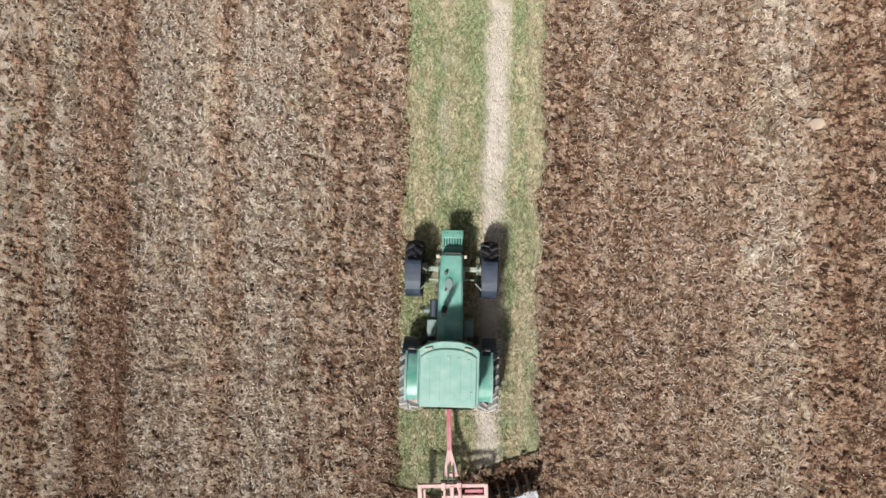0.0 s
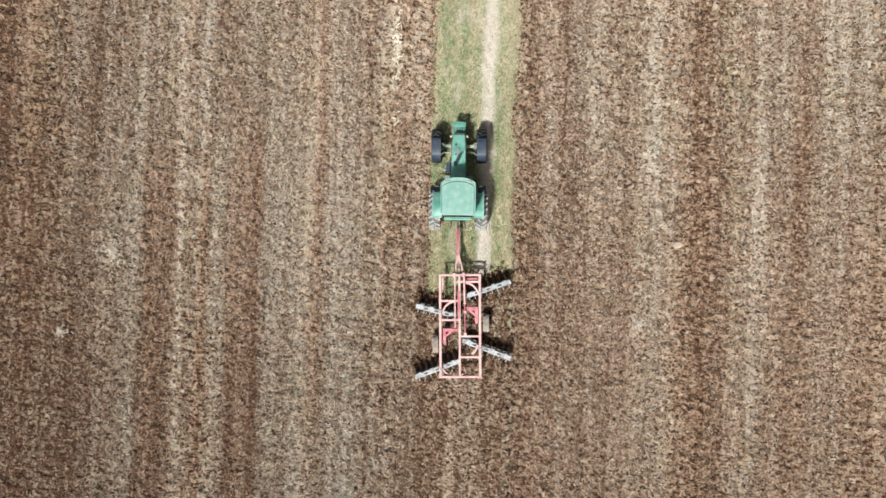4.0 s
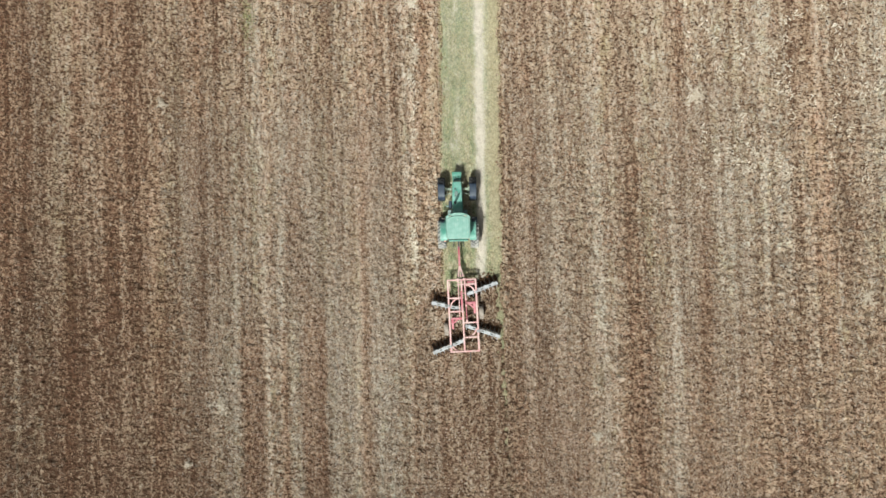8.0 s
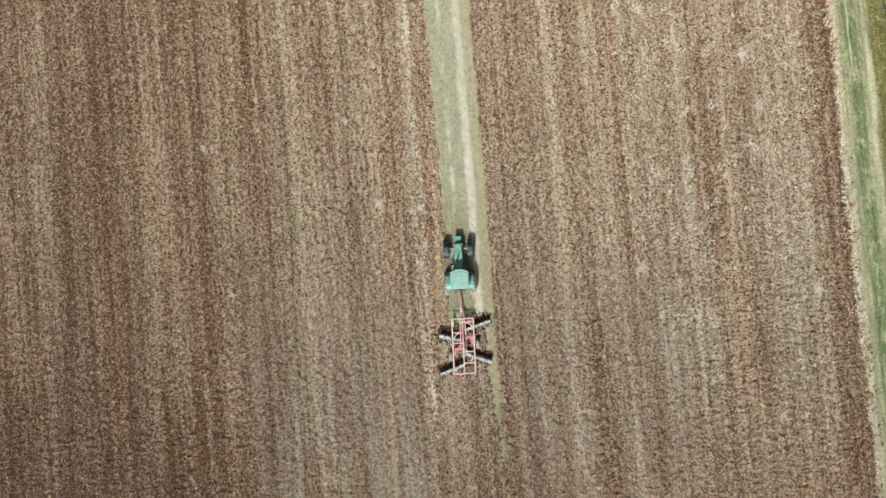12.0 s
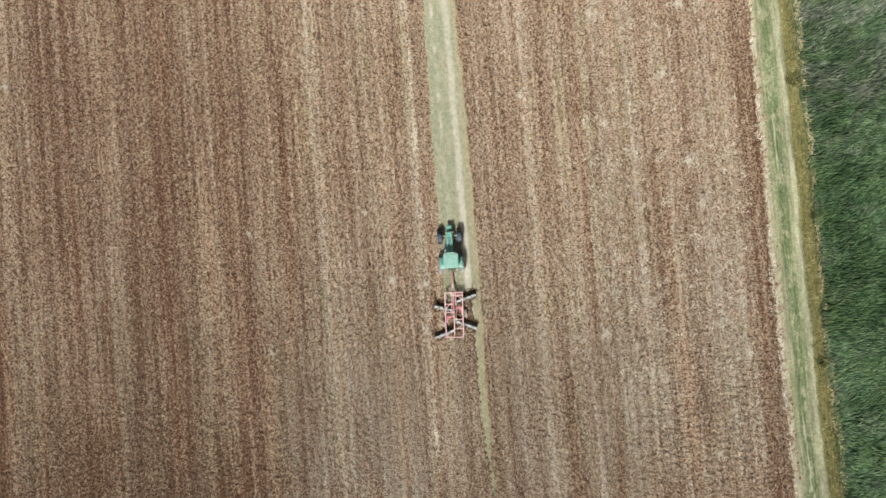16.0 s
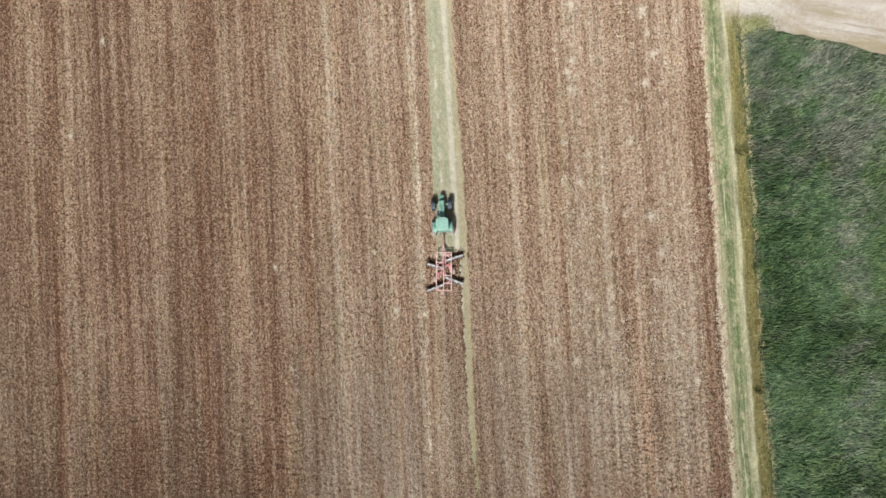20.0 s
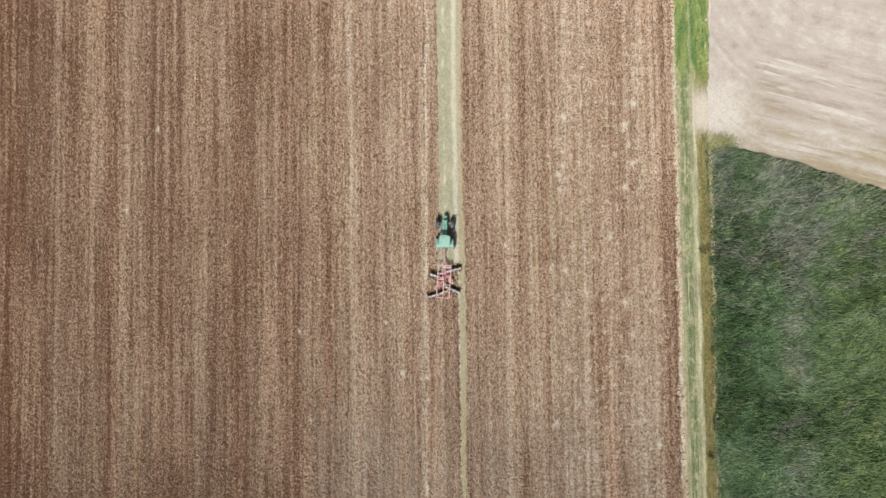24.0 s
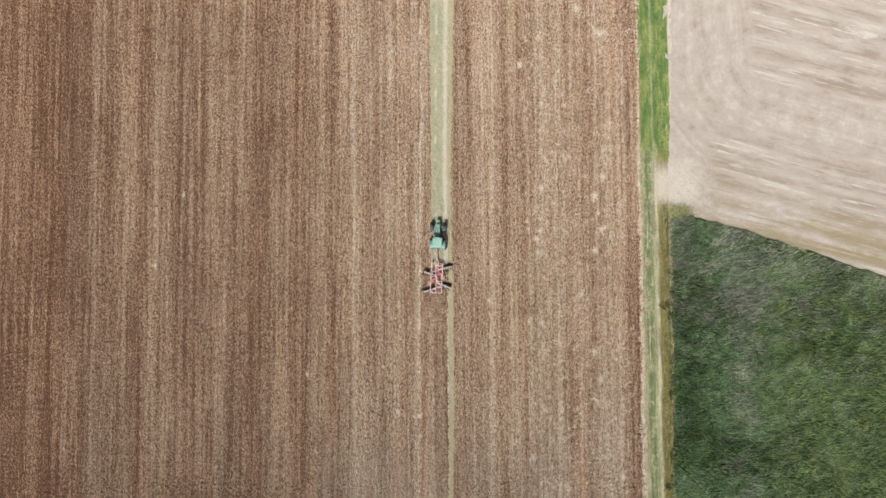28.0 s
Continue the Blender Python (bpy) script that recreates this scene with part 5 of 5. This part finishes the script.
def blades(name, x, y, z, height, width, lean_x, lean_y, material, rng):
    """Pointed leaves that lean over."""
    n = len(x)
    yaw = rng.uniform(0, 2 * np.pi, n)
    wx, wy = 0.5 * width * np.cos(yaw), 0.5 * width * np.sin(yaw)
    v = np.zeros((n, 5, 3))
    v[:, 0] = np.stack([x - wx, y - wy, z], -1)
    v[:, 1] = np.stack([x + wx, y + wy, z], -1)
    mx, my, mz = x + 0.35 * lean_x, y + 0.35 * lean_y, z + 0.65 * height
    v[:, 2] = np.stack([mx + 0.8 * wx, my + 0.8 * wy, mz], -1)
    v[:, 3] = np.stack([mx - 0.8 * wx, my - 0.8 * wy, mz], -1)
    v[:, 4] = np.stack([x + lean_x, y + lean_y, z + height], -1)
    base = (np.arange(n) * 5)[:, None, None]
    tris = (base + np.array([[0, 1, 2], [0, 2, 3], [3, 2, 4]])[None]).reshape(-1, 3)
    return new(name, sheet_mesh(name, v.reshape(-1, 3), tris, material))


def clods(name, x, y, z, size, material, rng):
    """Uneven lumps of earth."""
    bm = bmesh.new()
    bmesh.ops.create_icosphere(bm, subdivisions=1, radius=1.0)
    bv = np.array([v.co[:] for v in bm.verts])
    bf = np.array([[v.index for v in f.verts] for f in bm.faces])
    bm.free()
    n = len(x)
    yaw = rng.uniform(0, 2 * np.pi, n)
    s = size[:, None] * np.stack([rng.uniform(0.7, 1.3, n), rng.uniform(0.7, 1.3, n), rng.uniform(0.5, 0.9, n)], -1)
    p = bv[None] * s[:, None] * rng.uniform(0.75, 1.25, (n, len(bv), 1))
    c, q = np.cos(yaw)[:, None], np.sin(yaw)[:, None]
    v = np.stack([p[..., 0] * c - p[..., 1] * q + x[:, None], p[..., 0] * q + p[..., 1] * c + y[:, None], p[..., 2] + z[:, None]], -1)
    f = (np.arange(n) * len(bv))[:, None, None] + bf[None]
    return new(name, sheet_mesh(name, v.reshape(-1, 3), f.reshape(-1, 3), material))


def on_field(rng, n, x0, x1, y0, y1, streak):
    """Places on the tilled soil, thicker along some rows."""
    x, y = rng.uniform(x0, x1, 3 * n), rng.uniform(y0, y1, 3 * n)
    u = x - 0.022 * y
    keep = rng.rand(3 * n) < np.clip(0.5 + streak * (vnoise(u, y * 0.05, 0.8, 51) + vnoise(u, y * 0.03, 3.0, 52) - 1.0), 0.04, 1)
    stray = np.abs(rng.normal(0, 0.16, 3 * n))
    keep &= ((x < strip_left(y) - 0.05 + stray) | (x > strip_right(y) + 0.05 - stray)) & (x < path_left(y))
    return x[keep][:n], y[keep][:n]


def scatter():
    rng = np.random.RandomState(11)
    x, y = on_field(rng, 170000, -16, 17, -9, 20, 1.2)
    n = len(x)
    tagged(chips("straw_litter", x, y, np.maximum(relief(x, y), 0.0), rng.uniform(0.05, 0.15, n), rng.uniform(0.010, 0.024, n), STRAW_BITS, rng, 0.05, 0.5),
           "chopped straw lying on tilled soil", "straw", kind="stuff")
    x, y = on_field(rng, 110000, -52, 30, -10, 85, 1.6)
    far = (np.abs(x - 0.5) > 16.5) | (y > 20)
    x, y = x[far], y[far]
    n = len(x)
    tagged(chips("straw_litter", x, y, relief(x, y) + 0.03, rng.uniform(0.10, 0.24, n), rng.uniform(0.03, 0.07, n), FAR_STRAW_BITS, rng),
           "chopped straw lying on tilled soil", "straw", kind="stuff")
    x, y = on_field(rng, 8000, -16, 17, -9, 20, -0.8)
    tagged(clods("soil_clods", x, y, relief(x, y) + 0.01, rng.uniform(0.025, 0.075, len(x)), CLOD_BITS, rng),
           "loose red-brown clods of earth", "soil clods", kind="stuff")
    # bleached flecks along the rows of the eastern half
    cx, cy = on_field(rng, 380, 14, 30, 14, 84, 1.5)
    x = np.repeat(cx, 14) + rng.normal(0, 0.16, 14 * len(cx))
    y = np.repeat(cy, 14) + rng.normal(0, 0.30, 14 * len(cx))
    tagged(chips("bleached_flecks", x, y, relief(x, y) + 0.06, rng.uniform(0.08, 0.25, len(x)), rng.uniform(0.03, 0.07, len(x)), FLECK_BITS, rng),
           "bleached tufts of straw along the rows", "straw", kind="stuff")
    # bleached tufts on the headland beside the field path
    cy = rng.uniform(-12, 86, 150)
    x = np.repeat(path_left(cy) + rng.normal(0.08, 0.14, 150), 16) + rng.normal(0, 0.10, 150 * 16)
    y = np.repeat(cy, 16) + rng.normal(0, 0.45, 150 * 16)
    tagged(chips("bleached_flecks", x, y, np.full(len(x), 0.05), rng.uniform(0.08, 0.25, len(x)), rng.uniform(0.03, 0.08, len(x)), FLECK_BITS, rng),
           "bleached tufts of straw on the headland", "straw", kind="stuff")
    # short grass on the strip
    for count, y0, y1, mat, nm in ((70000, -9, 26, BLADES, "short_grass"), (50000, -9, 26, DRY_BLADES, "dry_grass"), (12000, 26, 84, BLADES, "short_grass"), (20000, 26, 84, DRY_BLADES, "dry_grass")):
        y = rng.uniform(y0, y1, count)
        f = rng.uniform(-0.03, 1.03, count)
        x = strip_left(y) + f * (strip_right(y) - strip_left(y))
        u = x - (strip_left(y) + strip_right(y)) / 2
        keep = (np.abs(u - 0.52 + 0.25 * (vnoise(x, y, 1.8, 61) - 0.5)) > 0.28 * rng.rand(count) + 0.07)
        keep &= rng.rand(count) < (vnoise(x, y * 0.3, 0.7, 62) if nm == "dry_grass" else 1.15 - vnoise(x, y * 0.3, 0.7, 62))
        keep &= (nm == "dry_grass") | (u + 0.3 * rng.normal(0, 1, count) < np.where(y < 11, 1.25, 0.72))
        x, y = x[keep], y[keep]
        n = len(x)
        big = 1.0 if y0 < 0 else 1.7
        a = rng.uniform(0, 2 * np.pi, n)
        r = rng.uniform(0.03, 0.09, n) * big
        tagged(blades(nm, x, y, np.full(n, 0.035), rng.uniform(0.03, 0.08, n), rng.uniform(0.012, 0.026, n) * big, r * np.cos(a), r * np.sin(a), mat, rng),
               "short green grass on the strip" if nm == "short_grass" else "dry bleached grass on the strip", "grass", kind="stuff")
    # rough grass beside and along the field path
    for count, f0, f1, mat, h0, nm in ((1800, 0.66, 0.95, DRY_BLADES, 0.15, "verge_grass"), (9000, 0.68, 0.97, OLIVE_BLADES, 0.22, "verge_grass"), (3000, 0.16, 0.5, OLIVE_BLADES, 0.10, "verge_grass"), (3500, 0.0, 0.12, DRY_BLADES, 0.08, "verge_grass"), (5500, 0.96, 1.05, DRY_BLADES, 0.34, "verge_grass")):
        y = rng.uniform(-12, 84, count)
        x = path_left(y) + rng.uniform(f0, f1, count) * (path_right(y) - path_left(y))
        keep = ~((y > 54.8) & (f0 > 0.6))
        x, y = x[keep], y[keep]
        count = len(x)
        a, r = rng.uniform(0, 2 * np.pi, count), rng.uniform(0.1, 0.3, count) * (h0 / 0.2)
        tagged(blades(nm, x, y, np.full(count, 0.04), rng.uniform(0.5, 1, count) * h0, rng.uniform(0.03, 0.07, count), r * np.cos(a), r * np.sin(a), mat, rng),
               "rough grass along the field path", "grass", kind="stuff")
    # the lodged green crop
    count = 250000
    x, y = rng.uniform(33.8, 72, count), rng.uniform(-14, 54, count)
    keep = (y < crop_top(x) - 0.15) & (x > path_right(y) - 0.45 + 0.6 * vnoise(y, y * 0, 1.1, 12)) & (y < 53.3 - 1.6 * np.exp(-(x - 34.5) / 0.8))
    x, y = x[keep], y[keep]
    n = len(x)
    way = radians(18) + 1.2 * (vnoise(x, y, 3.5, 71) - 0.5) + rng.normal(0, 0.35, n)
    flat = vnoise(x, y, 5.0, 72)
    r = rng.uniform(0.2, 0.55, n) * (0.6 + 0.7 * flat)
    h = rng.uniform(0.25, 0.60, n) * (1.15 - 0.6 * flat) * (0.45 + 1.1 * vnoise(x, y, 1.1, 73))
    tagged(blades("crop_plants", x, y, np.full(n, 0.05), h, rng.uniform(0.045, 0.13, n), r * np.cos(way), r * np.sin(way), CROP_LEAF, rng),
           "leaning green cereal plants in a dense stand", "crop", kind="stuff")
    # weeds on the rounded corner of the crop
    cn = 2600
    x, y = 36.0 + rng.normal(0, 0.9, cn), 53.5 + rng.normal(0, 0.45, cn)
    a, r = rng.uniform(0, 2 * np.pi, cn), rng.uniform(0.1, 0.35, cn)
    tagged(blades("corner_weeds", x, y, np.full(cn, 0.03), rng.uniform(0.1, 0.4, cn), rng.uniform(0.04, 0.09, cn), r * np.cos(a), r * np.sin(a), BLADES, rng),
           "olive weeds on the corner of the crop", "weeds", kind="stuff")


scatter()

# straw heaps and a weed patch that stand out from the rows
HEAPS = ((7.7, -0.15, 0.32), (-14.3, 2.93, 0.45), (-16.6, -0.5, 0.25), (14.5, 19.3, 0.65), (23.6, 7.1, 0.5), (-4.65, 26.5, 0.5), (-1.62, 25.8, 0.42), (-1.55, 22.9, 0.3), (27.2, 16.1, 0.5),
         (23.6, 34.25, 0.75), (24.4, 30.2, 0.6), (16.4, 38.6, 0.5), (16.15, 48.75, 0.7), (16.0, 50.6, 0.45), (16.6, 51.7, 0.45), (9.0, 42.0, 0.4), (-17.6, 32.3, 0.28), (-6.45, 33.0, 0.32), (-16.8, 20.9, 0.25),
         (24.4, 56.2, 0.8), (25.6, 59.0, 0.7), (24.8, 54.0, 0.5), (25.2, 51.6, 0.5), (24.2, 48.6, 0.6), (16.9, 57.7, 0.5), (14.5, 75.2, 0.6), (22.7, 82.7, 0.9), (25.75, 79.0, 0.7), (-34.3, 58.8, 0.42), (-39.0, 48.8, 0.38), (22.1, 42.5, 0.4))


def straw_heaps():
    """Loose, ragged tufts that thin out sideways."""
    rng = np.random.RandomState(23)
    for hx, hy, r in HEAPS:
        n = int(420 * r)
        wide = rng.gamma(2.0, 0.32, n) * r
        a = rng.uniform(0, 2 * np.pi, n)
        x, y = 0.75 * wide * np.cos(a) * (1 + 0.5 * np.sin(3 * a + hx)), wide * np.sin(a) * (1 + 0.4 * np.cos(2 * a + hy))
        z = 0.10 * np.exp(-(x * x + y * y) / (0.4 * r * r)) + 0.02
        bm = bmesh.new()
        rings = [bm.verts.new((0, 0, 0.07 * min(1, r + 0.3)))]
        loops = []
        for f, zz in ((0.3, 0.055), (0.65, 0.03), (1.0, -0.05)):
            loops.append([bm.verts.new((0.24 * r * f * math.cos(q) * rng.uniform(0.8, 1.25), 0.36 * r * f * math.sin(q) * rng.uniform(0.8, 1.25), zz + rng.uniform(-0.02, 0.02))) for q in np.linspace(0, 2 * np.pi, 13)[:-1]])
        for k in range(12):
            bm.faces.new((rings[0], loops[0][k], loops[0][(k + 1) % 12]))
            for p, q in zip(loops, loops[1:]):
                bm.faces.new((p[k], q[k], q[(k + 1) % 12], p[(k + 1) % 12]))
        ob = new("straw_heap", from_bm("straw_heap", bm, PALE_BITS))
        ob.matrix_basis = pose(hx, hy, 0)
        loose = chips("loose_straw", x, y, z, rng.uniform(0.08, 0.22, len(x)), rng.uniform(0.02, 0.045 if r < 0.45 else 0.065, len(x)), PALE_BITS, rng)
        loose.parent = ob
        tagged(loose, kind="stuff")
        big = "large ragged" if r > 0.6 else "small ragged"
        tagged(ob, big + " tuft of bleached straw on tilled soil", "straw tuft", "straw tufts on the field")


straw_heaps()


def weed_patch():
    rng = np.random.RandomState(31)
    n = 380
    x, y = rng.normal(0, 0.22, n), rng.normal(0, 0.8, n)
    a, r = rng.uniform(0, 2 * np.pi, n), rng.uniform(0.04, 0.12, n)
    ob = blades("weed_patch", x, y, np.full(n, 0.02), rng.uniform(0.05, 0.14, n), rng.uniform(0.02, 0.05, n), r * np.cos(a), r * np.sin(a), BLADES, rng)
    ob.matrix_basis = pose(-11.3, 25.4, 0, 0, 0, -2)
    tagged(ob, "patch of green weeds in a tilled row", "weeds", kind="stuff")


weed_patch()


def pale_wisps():
    """A thin line of bleached straw along the western side of the strip."""
    rng = np.random.RandomState(37)
    n = 3400
    y = rng.uniform(8, 84, n)
    y = y[rng.rand(len(y)) < 0.2 + 1.2 * np.clip(vnoise(y, y * 0, 2.4, 81) - 0.25, 0, 1)]
    x = -2.72 + 0.043 * y + rng.normal(0, 0.10, len(y)) + 0.3 * (vnoise(y, y * 0, 3.0, 82) - 0.5)
    n = len(y)
    tagged(chips("bleached_flecks", x, y, relief(x, y) + 0.05, rng.uniform(0.10, 0.25, n), rng.uniform(0.03, 0.07, n), FLECK_BITS, rng),
           "line of bleached straw beside the grass strip", "straw", kind="stuff")


pale_wisps()


def field_stone(x, y, size, turn):
    """A rounded stone half sunk in the soil."""
    bm = bmesh.new()
    bmesh.ops.create_icosphere(bm, subdivisions=3, radius=size, matrix=Matrix.Diagonal((1.25, 0.85, 0.6, 1)))
    for v in bm.verts:
        v.co *= 1 + 0.22 * noise.noise(v.co * (2.2 / size)) + 0.06 * noise.noise(v.co * (7 / size))
    ob = new("field_stone", from_bm("field_stone", bm, STONE, True))
    ob.matrix_basis = pose(x, y, 0.06, 0, 0, turn)
    tagged(ob, "pale reddish stone half sunk in tilled soil", "stone", "stones on the field")


for stone in ((9.28, 3.12, 0.17, 10), (6.15, 5.3, 0.08, 50), (11.9, -1.2, 0.07, 80)):
    field_stone(*stone)


def low_shrub(x, y, r):
    """A dark, bushy clump of many leaning stems at the crop's edge."""
    rng = np.random.RandomState(int(100 * y))
    n = 260
    a, d = rng.uniform(0, 2 * np.pi, n), rng.uniform(0, 1, n) ** 0.7 * r * 0.5
    px, py = d * np.cos(a) * 1.6, d * np.sin(a)
    ob = blades("low_shrub", px, py, np.zeros(n), rng.uniform(0.15, 0.4, n), rng.uniform(0.03, 0.09, n), 0.5 * r * np.cos(a) * rng.rand(n), 0.5 * r * np.sin(a) * rng.rand(n), SHRUB, rng)
    ob.matrix_basis = pose(x, y, 0.04)
    tagged(ob, "dark olive bushy clump between path and crop", "weed", "bushy weeds along the crop")


# the second is added in place of a crack's shadow line; the others are weeds
for shrub in ((33.85, 40.5, 1.0), (33.75, 14.6, 0.8), (34.45, 28.0, 0.7)):
    low_shrub(*shrub)


soil_slabs = make_slabs()


def carried_soil():
    """Moist earth that boils up round the turning discs, dark enough to add shadow under the gangs."""
    rng = np.random.RandomState(41)
    for axle, mid, yaw in harrow_gangs:
        n = 800
        s, o = rng.uniform(-1.02, 1.02, n), rng.normal(0.02, 0.24, n)
        c, q = math.cos(radians(yaw)), math.sin(radians(yaw))
        x, y = mid.x + s * c - o * q, mid.y + s * q + o * c
        ob = clods("carried_soil", x, y, rng.uniform(0.06, 0.20, n), rng.uniform(0.03, 0.075, n), SHADE_SOIL, rng)
        ob.parent = harrow
        tagged(ob, "moist clods at the discs, darkened to add shadow under the gangs", kind="stuff")


carried_soil()


# ---- what moves ----
def spins(ob, at, yaw, radius, step):
    """Rolls a wheel or a row of discs about its own x axis over the travelled way."""
    turn = math.degrees(SPEED / radius)
    n = int(math.ceil(T_END / step))
    rows = []
    sign = -1 if abs(yaw) < 91 else 1
    for i in range(n + 1):
        t = min(i * step, T_END)
        rows.append((t, pose(*at, 0, 0, yaw) @ pose(0, 0, 0, sign * turn * t)))
    walk(ob, rows)


def motions():
    marks = np.arange(0, T_END + 0.1, 1.0)
    rows_t, rows_h = [], []
    for t in marks:
        x, y, hd = rear_axle(float(t))
        rows_t.append((float(t), pose(x, y, 0.0, 0, 0, -hd)))
        px, py, hh = hitch(float(t))
        rows_h.append((float(t), pose(px, py, 0.0, 0, 0, -hh)))
    walk(tractor, rows_t)
    walk(harrow, rows_h)
    for ob in tractor.children:
        yaw = 0 if ob.location.x > 0 else 180
        if ob.name.startswith("front_wheel"):
            spins(ob, tuple(ob.location), yaw, 0.68, 0.4)
        elif ob.name.startswith("rear_wheel"):
            spins(ob, tuple(ob.location), yaw, 0.80, 0.5)
    for ob, at in harrow_wheels:
        spins(ob, at, 0, 0.37, 0.25)
    for axle, at, yaw in harrow_gangs:
        spins(axle, tuple(at), yaw, 0.30, 0.2)
    for slab, y, x in soil_slabs:
        t = (y + 2.18 + 1.02 + 4.05) / SPEED
        down, up = pose(x, y, -0.30), pose(x, y, 0.0)
        if t < 0.3:
            walk(slab, [(0, up), (T_END, up)])
        elif t > T_END:
            walk(slab, [(0, down), (T_END, down)])
        else:
            walk(slab, [(0, down), (t - 0.2, down), (min(t + 0.1, T_END), up)] + ([(T_END, up)] if t + 0.1 < T_END else []))


motions()
